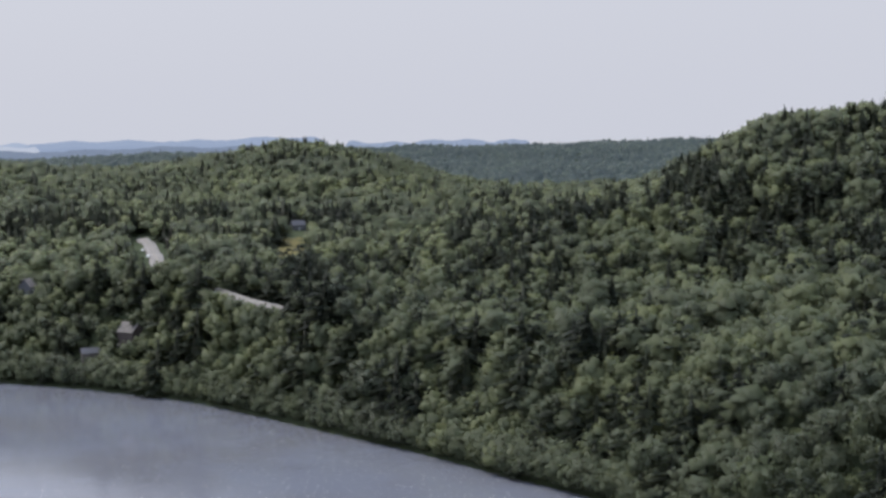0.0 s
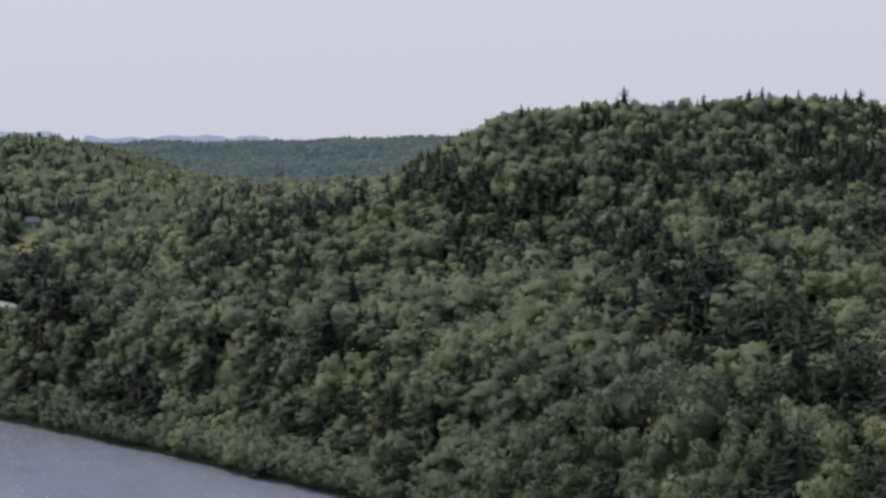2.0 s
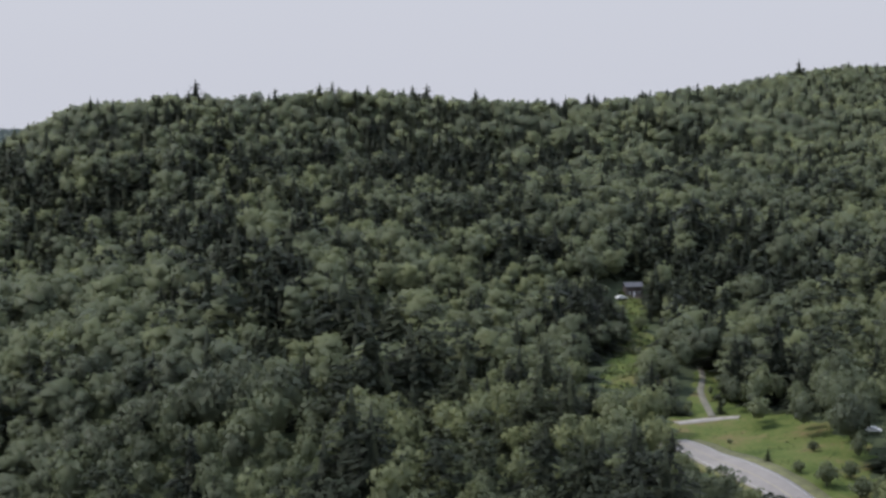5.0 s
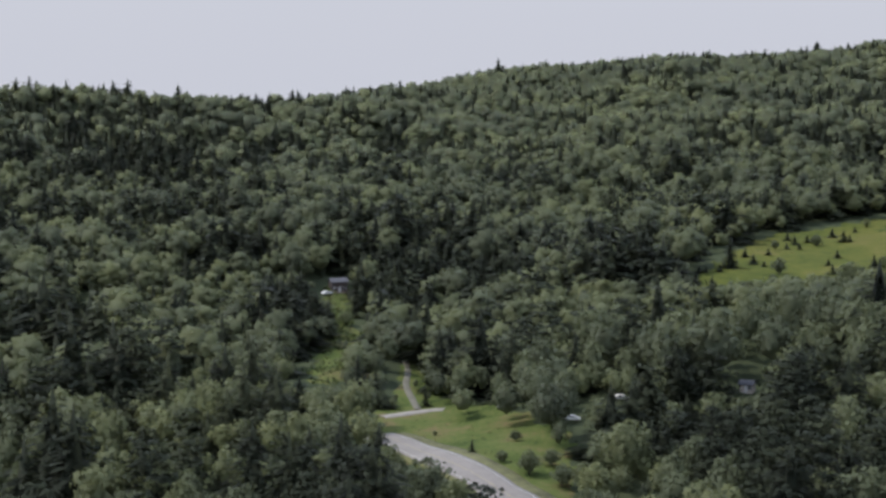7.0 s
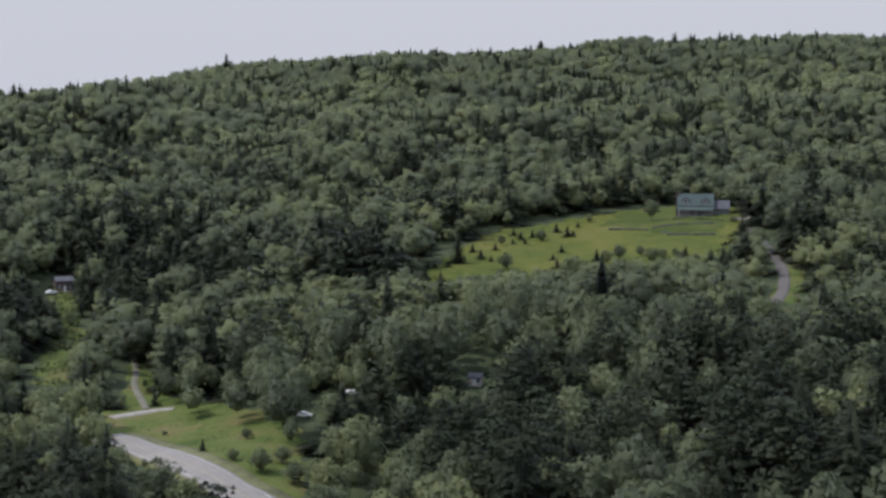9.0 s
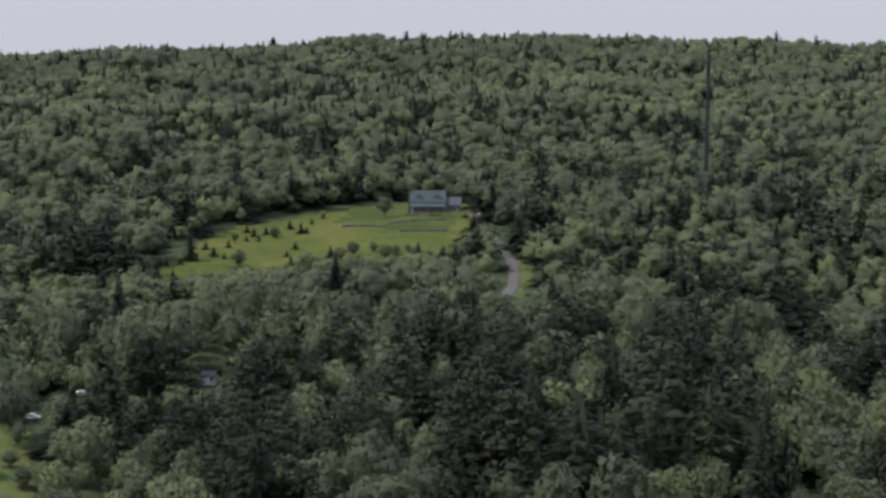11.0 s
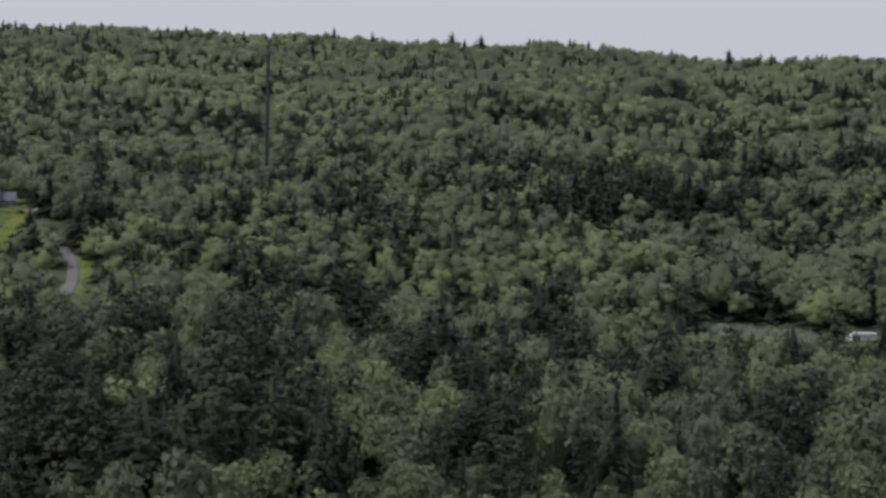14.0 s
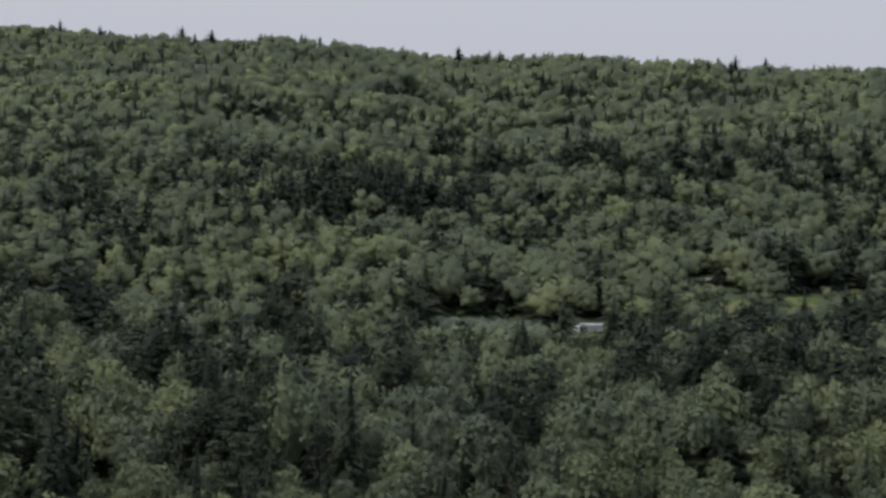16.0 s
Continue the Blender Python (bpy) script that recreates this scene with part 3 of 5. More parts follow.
def pine_crown(seed, layers, per, size):
    """A white pine: uneven flat plumes on a long stem."""
    g = np.random.default_rng(seed)
    out = []
    for k in range(layers):
        u = (k + 0.5) / layers
        a, ro = 2.4 * k + g.uniform(-0.6, 0.6), (0.2 * (1 - u) + 0.05) * g.uniform(0.7, 1.3)
        c = np.array([ro * math.cos(a), ro * math.sin(a), 0.24 + 0.7 * u])
        rad = (0.16 * (1 - u) + 0.075) * g.uniform(0.8, 1.2)
        core = OCT * rad * np.array([0.45, 0.45, 0.16]) + c
        out += [(core, OCT_F, unit(OCT + np.array([0, 0, 0.4]))), sprays(g, c, rad, per, size, 0.4, np.array([0, 0, c[2] - 0.12]), 0.3)]
    return stack(out)


def stem(h, r0, r1, sides=5, lean=0.0):
    """A tapered trunk as arrays."""
    a = np.arange(sides) * 2 * math.pi / sides
    lo = np.c_[np.cos(a) * r0, np.sin(a) * r0, np.full(sides, -0.05)]
    hi = np.c_[np.cos(a) * r1 + lean, np.sin(a) * r1, np.full(sides, h)]
    f = [(k, (k + 1) % sides, sides + (k + 1) % sides) for k in range(sides)] + [(k, sides + (k + 1) % sides, sides + k) for k in range(sides)]
    v = np.r_[lo, hi]
    return v, np.array(f), unit(v * np.array([1, 1, 0]) + 1e-6)


def limbs(seed, n):
    """A trunk with a few rising limbs."""
    g = np.random.default_rng(seed)
    out = [stem(0.72, 0.022, 0.008)]
    for k in range(n):
        a, z = 2.4 * k + g.uniform(0, 1), 0.28 + 0.3 * k / n
        v, f, n_ = stem(0.3, 0.009, 0.004, 3)
        d = np.array([math.cos(a), math.sin(a)]) * 0.7
        v = v + np.c_[v[:, 2:3] * d, np.zeros(len(v))]
        out.append((v + np.array([0, 0, z]), f, n_))
    return stack(out)


KINDS = {
    "broad": [[broad_crown(10 + k, 30, 20, 0.044) for k in range(10)], [broad_crown(20 + k, 17, 14, 0.055) for k in range(10)],
              [broad_crown(30 + k, 8, 6, 0.068) for k in range(10)], [broad_crown(50 + k, 4, 2, 0.1) for k in range(10)], [broad_crown(70 + k, 2, 2, 0.14) for k in range(6)]],
    "spruce": [[spruce_crown(10 + k, 700, 0.038) for k in range(6)], [spruce_crown(15 + k, 320, 0.052, 0.1) for k in range(6)], [spruce_crown(20 + k, 90, 0.1, 0.095) for k in range(6)],
               [spruce_crown(30 + k, 34, 0.13, 0.11) for k in range(6)], [spruce_crown(40 + k, 12, 0.17, 0.15) for k in range(4)]],
    "pine": [[pine_crown(10 + k, 20, 32, 0.023) for k in range(5)], [pine_crown(15 + k, 16, 18, 0.031) for k in range(5)], [pine_crown(20 + k, 9, 7, 0.056) for k in range(5)],
             [pine_crown(30 + k, 4, 5, 0.09) for k in range(4)], [pine_crown(40 + k, 2, 3, 0.14) for k in range(3)]],
}
# ring by ring: nearest, farthest, spacing, level of detail
RINGS = [(285, 410, 8.9, 0), (410, 520, 8.7, 1), (520, 950, 7.9, 2), (950, 1850, 8.5, 3), (1850, 3450, 12.6, 4)]
HEIGHTS = [(9.0, 22.0), (9.0, 21.0), (8.0, 17.5), (7.5, 15.0), (9.0, 15.0)]
# dark stands of conifers: bearing, height angle, half widths, strength
STANDS = [(20.0, -1.3, 4.5, 1.0, 0.28), (24.0, -2.0, 2.5, 0.9, 0.3), (13.5, -1.0, 3.0, 1.2, 0.05), (16.3, -5.4, 1.5, 0.8, 0.35), (20.4, -6.9, 0.9, 0.8, 0.4), (20.0, -10.2, 3.5, 1.8, -0.25),
          # the conifers at -4.4 are added to darken a shaded forest edge
          (27.3, -6.9, 0.9, 1.2, 0.7), (31.0, -5.6, 1.2, 0.9, 0.6), (41.0, 1.4, 3.2, 0.3, 0.8), (43.0, -11.4, 2.4, 1.2, 0.6), (53.0, -10.8, 3.2, 1.6, 0.55), (42.2, -7.8, 2.2, 1.0, -0.4), (-4.4, -5.0, 2.6, 0.4, 0.3),
          (38.7, -5.3, 1.1, 0.7, 0.4), (58.4, -9.6, 0.9, 2.0, 0.7), (63.0, -4.6, 1.2, 0.7, 0.5), (46.0, 0.9, 3.0, 0.9, 0.35),
          (71.5, -2.9, 3.2, 0.6, 0.55), (85.0, -8.8, 3.0, 1.7, 0.3), (8.3, -1.6, 1.0, 1.0, 0.5), (-4.5, -0.6, 4.5, 0.45, 0.4), (-3.4, -2.6, 1.6, 0.4, 0.6)]
STANDS += [(-9.5, -2.5, 4.5, 0.35, 0.25), (-1.0, -1.2, 3.0, 0.4, 0.4), (-2.5, -4.6, 2.5, 0.5, 0.3), (-12.0, -2.4, 3.0, 0.5, 0.35), (53.0, -12.0, 3.0, 1.0, 0.4), (4.5, -2.6, 2.5, 0.6, 0.3), (66.0, -11.5, 1.2, 1.5, 0.4), (80.5, -7.9, 1.0, 0.5, 0.3)]
STANDS += [(13.0, -0.1, 4.0, 0.5, 0.15), (20.0, 0.1, 5.0, 0.4, 0.2), (28.0, 0.0, 5.0, 0.35, 0.15), (47.0, 1.6, 5.0, 0.4, 0.3)]
# brighter, yellower broadleaf stands; rows below zero paint shade into the leaf tint
BRIGHT_SHADED = [(23.2, -4.9, 2.5, 0.7, 0.3), (25.0, -10.7, 2.5, 1.0, 0.3), (75.0, -9.0, 2.5, 1.2, 0.35), (61.5, -10.8, 2.2, 1.4, 0.3), (80.0, -10.8, 3.0, 1.2, 0.3),
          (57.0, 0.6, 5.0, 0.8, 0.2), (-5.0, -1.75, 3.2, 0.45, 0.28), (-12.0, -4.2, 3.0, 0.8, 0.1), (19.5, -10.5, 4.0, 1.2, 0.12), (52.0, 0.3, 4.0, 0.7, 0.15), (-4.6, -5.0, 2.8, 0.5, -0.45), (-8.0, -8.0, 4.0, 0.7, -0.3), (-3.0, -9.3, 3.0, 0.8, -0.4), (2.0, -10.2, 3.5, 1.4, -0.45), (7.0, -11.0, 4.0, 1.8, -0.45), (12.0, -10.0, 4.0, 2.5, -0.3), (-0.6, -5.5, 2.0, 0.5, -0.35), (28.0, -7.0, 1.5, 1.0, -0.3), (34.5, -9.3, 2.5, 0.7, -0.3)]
SWELL2 = [(2 * math.pi / wl_, rng.uniform(0, 6.28), rng.uniform(0, 6.28), 1.0) for wl_ in (260, 190, 130, 90, 65, 40)]
SWELL3 = [(2 * math.pi / wl_, rng.uniform(0, 6.28), rng.uniform(0, 6.28), 0.8) for wl_ in (310, 170, 105, 70, 48, 33)]
crest_r = STAGES[4][0]
forest = {(kind, lod): [] for kind in KINDS for lod in range(5)}
single = []
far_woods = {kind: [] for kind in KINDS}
g = np.random.default_rng(99)
road_pts = np.concatenate([near_line[::2], far_line, side_line[::2], drive_line[::2]])
road_clear = np.concatenate([np.full(len(near_line[::2]), 6.6), np.full(len(far_line), 5.4), np.full(len(side_line[::2]), 4.5), np.full(len(drive_line[::2]), 5.0)])
for near, far, gap, lod in RINGS:
    X, Y = [], []
    r = near + gap / 2
    while r < far:
        a = np.arange(-17.0, 91.0, math.degrees(gap / r)) + g.uniform(0, 0.5)
        ra = r + g.uniform(-0.42, 0.42, len(a)) * gap
        a = a + g.uniform(-0.42, 0.42, len(a)) * math.degrees(gap / r)
        px, py = polar(a, ra)
        X.append(px)
        Y.append(py)
        r += gap * 0.93
    X, Y = np.concatenate(X), np.concatenate(Y)
    az, rad = np.degrees(np.arctan2(X, Y)), np.hypot(X, Y)
    Z = ground(X, Y)
    cr = np.interp(az, FINE, crest_r)
    keep = (Z > 0.5) & ((rad < cr + 90) | ((az < 10.5) & (rad > 1500)))
    H = (HEIGHTS[lod][0] + (HEIGHTS[lod][1] - HEIGHTS[lod][0]) * g.beta(1.6, 2.0, len(X))) 
    age = np.tanh(swell(X, Y, SWELL2) / 1.7)              # young thickets and old stands
    H = np.where(rad < cr - 130, H * (1 + 0.2 * age) * np.where(g.uniform(size=len(X)) < 0.06, 1.2, 1.0), H)
    H = np.where((rad > cr - 60) & (az > 5), 1.06 * H, np.where((az < 22) & (rad < 750), 1.18 * H, H))
    low = np.full(len(X), 9.0)
    for f in (1.0, 0.9, 0.8, 0.7, 0.6, 0.5, 0.4, 0.3, 0.2, 0.1, 0.0):
        el = np.degrees(np.arctan2(Z + f * H - EYE, rad))
        for poly in CLEARINGS.values():
            a_lo, a_hi, e_lo, e_hi = min(q[0] for q in poly) - 0.8, max(q[0] for q in poly) + 0.8, min(q[1] for q in poly), max(q[1] for q in poly)
            idx = np.nonzero((az > a_lo) & (az < a_hi) & (el > e_lo) & (el < e_hi))[0]
            if not len(idx):
                continue
            side = np.degrees(0.3 * H[idx] / rad[idx]) if 0.25 < f < 0.95 else np.zeros(len(idx))
            hit = inside(az[idx], el[idx], poly) | inside(az[idx] - side, el[idx], poly) | inside(az[idx] + side, el[idx], poly)
            low[idx[hit]] = f
    keep &= low * H > 4.0
    H = np.where(low < 2, H * (low - 0.05), H)
    lowered = low < 2
    keep &= np.degrees(np.arctan2(Z + H - EYE, rad)) > -14.6
    X, Y, Z, H, az, rad, lowered, age = X[keep], Y[keep], Z[keep], H[keep], az[keep], rad[keep], lowered[keep], age[keep]
    clear = np.ones(len(X), dtype=bool)
    for k in range(0, len(X), 2000):
        d = np.hypot(X[k:k + 2000, None] - road_pts[None, :, 0], Y[k:k + 2000, None] - road_pts[None, :, 1])
        clear[k:k + 2000] = (d > road_clear[None, :]).all(1)
    X, Y, Z, H, az, rad, lowered, age = X[clear], Y[clear], Z[clear], H[clear], az[clear], rad[clear], lowered[clear], age[clear]
    el = np.degrees(np.arctan2(Z + 0.6 * H - EYE, rad))
    p = np.where(rad < 450, 0.04, 0.09) + 0.5 * np.clip(0.5 + 0.42 * swell(X, Y, SWELL3), 0, 1) ** 1.6
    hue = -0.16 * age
    for a0, e0, wa, we, s_ in BRIGHT_SHADED:
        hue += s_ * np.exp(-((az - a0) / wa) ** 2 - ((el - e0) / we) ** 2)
    for a0, e0, wa, we, s in STANDS:
        p = p + 1.4 * s * np.exp(-((az - a0) / wa) ** 2 - ((el - e0) / we) ** 2)
    p = np.where((rad > np.interp(az, FINE, crest_r) - 28) & (az > 3), np.minimum(p, 0.17), p)
    p = np.where((rad > np.interp(az, FINE, crest_r) - 95) & (az > 27), np.minimum(p, 0.24), p)
    p = np.where(rad > 1300, np.minimum(p, 0.32), p)
    p = np.where((rad > 2300), 0.25, p)
    u = g.uniform(size=len(X))
    u = np.where(lowered, 1.0, u)
    pine = (u < p) & (g.uniform(size=len(X)) < np.where(rad < 450, 0.45, np.where(rad < 600, 0.25, np.where(rad < 950, 0.15, 0.0))))
    for kind, pick in (("broad", u >= p), ("spruce", (u < p) & ~pine), ("pine", pine)):
        for x, y, z, h, a, rr_, hu in zip(X[pick], Y[pick], Z[pick], H[pick], az[pick], rad[pick], hue[pick]):
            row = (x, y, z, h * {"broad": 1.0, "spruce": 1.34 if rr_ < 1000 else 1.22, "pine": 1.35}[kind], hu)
            if rr_ < 372 and 57 < a < 89.5:
                single.append((kind, *row[:4]))
            elif lod == 4 and rr_ > 2300:
                far_woods[kind].append(row)
            else:
                forest[kind, lod].append(row)


g = np.random.default_rng(12)
for k in range(1900):
    a = g.uniform(-17, 10)
    edge = k < 900
    r = float(np.interp(a, FINE, STAGES[0][0])) + (g.uniform(-1.0, 7) if edge else g.uniform(6, 62))
    x, y = polar(a, r)
    h = g.uniform(9, 16) if edge else g.uniform(8, 15)
    z = max(float(ground(x, y)), 0.2)
    tops = np.degrees(np.arctan2(z + h * np.linspace(0, 0.8, 9) - EYE, r))
    if any(inside(np.full(9, a + da), tops, CLEARINGS["road_mid"]).any() for da in (-0.35, 0, 0.35)):
        continue
    # trees at the water's edge get a darker tint for their shaded fronts
    forest["broad", 2].append((x, y, z - 0.2 * h, h, g.uniform(-0.6, -0.2) if edge else g.uniform(-0.2, 0.1)))


def stand(az, el, h):
    """Foot and height of a tree on the land whose tip shows at that bearing and height angle."""
    r = np.arange(290.0, 2300.0, 2.0)
    x, y = polar(az, r)
    over = EYE + r * math.tan(radians(el)) - ground(x, y)
    k = int(np.argmax(over < h)) if (over < h).any() else int(np.argmin(over))
    return float(x[k]), float(y[k]), float(ground(x[k], y[k])), min(max(float(over[k]), 6.0), 26.0)


for k in range(16):
    a = -7.9 + 0.2 * k
    x, y, z, h = stand(a, float(np.interp(a, (-7.9, -6.8, -5.7, -4.9), (-4.89, -5.31, -5.64, -5.85))) + g.uniform(-0.04, 0.015), g.uniform(10, 14))
    forest["broad", 2].append((x, y, z, h, g.uniform(-0.1, 0.1)))
for k in range(9):
    x, y, z, h = stand(77.2 + 0.27 * k, -7.25 + g.uniform(-0.03, 0.02), g.uniform(11, 15))
    forest["broad", 1].append((x, y, z, h, g.uniform(-0.1, 0.1)))


def plant(name, rows, shapes, mat, label, wide, gen):
    """A wood of many trees as one mesh, each tree turned, stretched and tinted in its own way."""
    if not len(rows):
        return None
    rows = np.array(rows)
    pick = gen.integers(0, len(shapes), len(rows))
    vs, fs, ts, ns, k = [], [], [], [], 0
    for i, (sv, sf, sn) in enumerate(shapes):
        q = rows[pick == i]
        n = len(q)
        if not n:
            continue
        turn, w = gen.uniform(0, 6.283, n), gen.uniform(wide[0], wide[1], n)
        c, s = np.cos(turn)[:, None], np.sin(turn)[:, None]
        sx, sy, sz = sv[:, 0][None], sv[:, 1][None], sv[:, 2][None]
        hw = (q[:, 3] * w)[:, None]
        v = np.stack([(sx * c - sy * s) * hw + q[:, 0:1], (sx * s + sy * c) * hw + q[:, 1:2], sz * q[:, 3:4] + q[:, 2:3]], -1)
        nx, ny, nz = sn[:, 0][None], sn[:, 1][None], np.broadcast_to(sn[:, 2][None], (n, len(sn)))
        ns.append(np.stack([nx * c - ny * s, nx * s + ny * c, nz], -1).reshape(-1, 3))
        vs.append(v.reshape(-1, 3))
        fs.append((sf[None] + (np.arange(n) * len(sv))[:, None, None]).reshape(-1, 3) + k)
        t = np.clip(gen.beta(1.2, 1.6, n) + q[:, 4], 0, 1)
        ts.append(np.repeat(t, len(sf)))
        k += n * len(sv)
    ob = soup(name, np.concatenate(vs), np.concatenate(fs), np.concatenate(ts), [mat], None, np.concatenate(ns))
    tagged(ob, label, "forest", kind="stuff")
    return ob


def forest_build():
    gen = np.random.default_rng(5)
    words = {"broad": ("deciduous_forest", M_BROAD, "dense summer woods of green maple, birch and oak", (0.74, 1.14)),
             "spruce": ("spruce_forest", M_NEEDLE, "dark pointed spruces scattered through the woods", (1.25, 1.9)),
             "pine": ("pine_forest", M_NEEDLE, "tall ragged dark white pines among broadleaf trees", (1.0, 1.4))}
    for (kind, lod), rows in forest.items():
        nm, mat, label, wide = words[kind]
        if lod > 2:
            mat = M_BROAD_FINE if kind == "broad" else M_NEEDLE_FINE
        if lod < 2:
            mat = M_BROAD_NEAR if kind == "broad" else M_NEEDLE_NEAR
        if lod < 2 and kind == "broad":
            wide = (0.64, 1.02)
        plant(nm, rows, KINDS[kind][lod], mat, label, wide, gen)
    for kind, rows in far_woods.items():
        plant("far_" + words[kind][0], rows, KINDS[kind][4], M_FAR_HAZED, "blue-green wooded ridge far off in the haze", words[kind][3], gen)


forest_build()


# ---- single trees ----
def array_mesh(name, shape, mat):
    v, f, n = shape
    me = bpy.data.meshes.new(name)
    me.from_pydata(v.tolist(), [], f.tolist())
    me.materials.append(mat)
    leaf_normals(me, n)
    return me


TREE_WORDS = {"broad": ("deciduous_tree", "tree", M_BROAD_OWN), "spruce": ("spruce_tree", "spruce", M_NEEDLE_OWN), "pine": ("pine_tree", "pine", M_NEEDLE_OWN)}
CROWNS = {kind: [[array_mesh("crown", q, TREE_WORDS[kind][2]) for q in KINDS[kind][lod]] for lod in (0, 2)] for kind in KINDS}
TRUNKS = {"broad": [array_mesh("trunk", limbs(k, 5), M_BARK) for k in range(3)],
          "spruce": [array_mesh("trunk", stem(0.9, 0.02, 0.004), M_BARK)], "pine": [array_mesh("trunk", limbs(9, 3), M_BARK)]}
PALE = [(0.1, (0.15, 0.175, 0.13)), (0.6, (0.22, 0.25, 0.18)), (1.0, (0.29, 0.32, 0.22))]
PALE_CROWNS = [array_mesh("crown", q, bpy.data.materials["pale_leaves"]) for q in KINDS["broad"][1][:6]] if leaves("pale_leaves", PALE, True, 0.4) else []
tree_rng = random.Random(4)


def tree(kind, x, y, z, h, label, wide=1.0, lod=0, group=""):
    """A single tree: an empty at its foot with a trunk and a crown."""
    nm, cat, _ = TREE_WORDS[kind]
    ob = new(nm)
    ob.matrix_basis = Matrix.Translation((x, y, z - 0.1)) @ pose(0, 0, 0, 0, 0, tree_rng.uniform(0, 360)) @ Matrix.Diagonal((h * wide, h * wide, h, 1))
    for pn, me in (("trunk", tree_rng.choice(TRUNKS[kind])), ("crown", tree_rng.choice(CROWNS[kind][lod]))):
        p = new(pn, me)
        p.parent = ob
    return tagged(ob, label, cat, group)


NEAR_LABELS = {"broad": "full green broadleaf tree at the woodland edge", "spruce": "dark green pointed spruce among broadleaf trees",
               "pine": "tall white pine with ragged flat plumes"}
for kind, x, y, z, h in single:
    tree(kind, x, y, z, h, NEAR_LABELS[kind], tree_rng.uniform(0.7, 1.0), 0, "trees on the near slope")


# bearing and height angle of the tip, height
SKYLINE_WEST = [
    (14.55, 1.17, 20), (18.59, 1, 17), (19, 1.07, 18), (13.95, 0.75, 15), (17.76, 0.72, 14), (22.1, 0.97, 17),
    (23.71, 0.81, 15), (25.73, 0.46, 12), (26.99, 0.44, 13), (27.42, 0.62, 14), (16.4, 0.65, 13), (17.39, 0.64, 13),
    (13.35, 0.62, 13), (11.17, 0.46, 14), (9.49, -0.27, 14), (8.44, -0.68, 17), (21.18, 0.78, 14), (19.7, 0.75, 14),
    (7.49, -1.26, 14), (3.91, -1.91, 14), (34.17, 1.64, 19), (27.41, 0.6, 16), (25.71, 0.48, 14), (40.54, 1.77, 13),
    (42.81, 1.88, 14), (44.48, 2.1, 16), (34.97, 1.42, 14), (35.53, 1.43, 14),
]
SKYLINE_EAST = [
    (40.53, 1.77, 14), (42.81, 1.83, 14), (44.45, 2.07, 16), (44.14, 1.96, 15), (48.82, 2.38, 15), (49.31, 2.32, 16),
    (50.63, 2.38, 15), (45.43, 2.02, 13), (60.8, 2.44, 20), (64.68, 2.38, 19), (65.63, 2.32, 16), (62.06, 2.31, 14),
    (67.22, 2.23, 14), (68.66, 2.2, 15), (69.14, 2.17, 14), (50.25, 2.39, 14), (51.35, 2.32, 14), (44.42, 2.07, 15),
    (71.85, 1.95, 14), (73.69, 1.99, 15), (74.69, 1.88, 13), (78.48, 1.71, 15), (73.69, 1.99, 14), (82.7, 1.89, 16),
    (83.65, 1.85, 14), (81.67, 1.72, 13), (-4.74, -0.17, 12), (-6.31, -0.34, 12), (7.58, -1.26, 13), (3.79, -1.84, 13),
]
ON_SLOPE = [
    (19.78, -3.7, 17), (10.66, -2.69, 15), (9.35, -3.23, 15), (17.63, -5.31, 17), (14.55, -4.5, 15), (16.14, -4.61, 16),
    (15.39, -4.74, 15), (20.52, -6.49, 15), (30.1, -8.59, 11), (27.56, -8.75, 13), (19.76, -3.64, 16), (26.66, -5.36, 15),
    (20.61, -6.45, 15), (27.31, -5.74, 18), (30.77, -4.93, 17), (31.42, -5.02, 16), (34.61, -4.65, 15), (40, -5.18, 13),
    (48.23, -8.41, 17), (48.69, -8.22, 16), (65.07, -7.23, 14), (67.95, -8.59, 14), (53.84, 1.54, 17), (49.94, 1.65, 16),
    (65.38, -2.01, 15), (52.18, 1.51, 14), (62.99, 1.87, 14), (48.37, -8.3, 14), (72.91, -2.36, 13), (74.01, -2.42, 13),
]
NEAR_GROUP = [
    (41.21, -9.61, 20), (42.15, -9.42, 22), (43.1, -9.69, 20), (44.79, -9.86, 21), (43.94, -9.59, 18), (49.81, -8.65, 18),
    (52.72, -8.29, 19), (51.73, -8.6, 20), (54.34, -8.42, 20), (58.26, -7.78, 24), (52.07, -7.94, 22), (51.33, -8.58, 19),
    (44.83, -9.53, 19), (65.79, -10.06, 18), (55.85, -10.04, 18), (59.03, -8.51, 20), (83.56, -7.12, 18), (85.2, -7.41, 19),
    (74.48, -7.94, 16), (64.43, -10.3, 18), (86.85, -8.13, 18),
]
for rows, label, group in ((SKYLINE_WEST + SKYLINE_EAST, "dark spruce standing above the skyline of the ridge", "skyline spruces"),
                           (ON_SLOPE, "dark spruce spire rising out of the hillside woods", "hillside spruces")):
    for a, e, h in rows:
        x, y, z, hh = stand(a, e + 0.04, h + 1)
        tree("spruce", x, y, z, hh, label, tree_rng.uniform(1.5, 2.1), 1 if math.hypot(x, y) > 700 else 0, group)
for k, (a, e, h) in enumerate(NEAR_GROUP):
    x, y, z, hh = stand(a, e, h)
    tree("spruce" if k % 3 else "pine", x, y, z, hh, "tall dark conifer in a dense stand", tree_rng.uniform(1.0, 1.35), 0, "dark conifer stand")

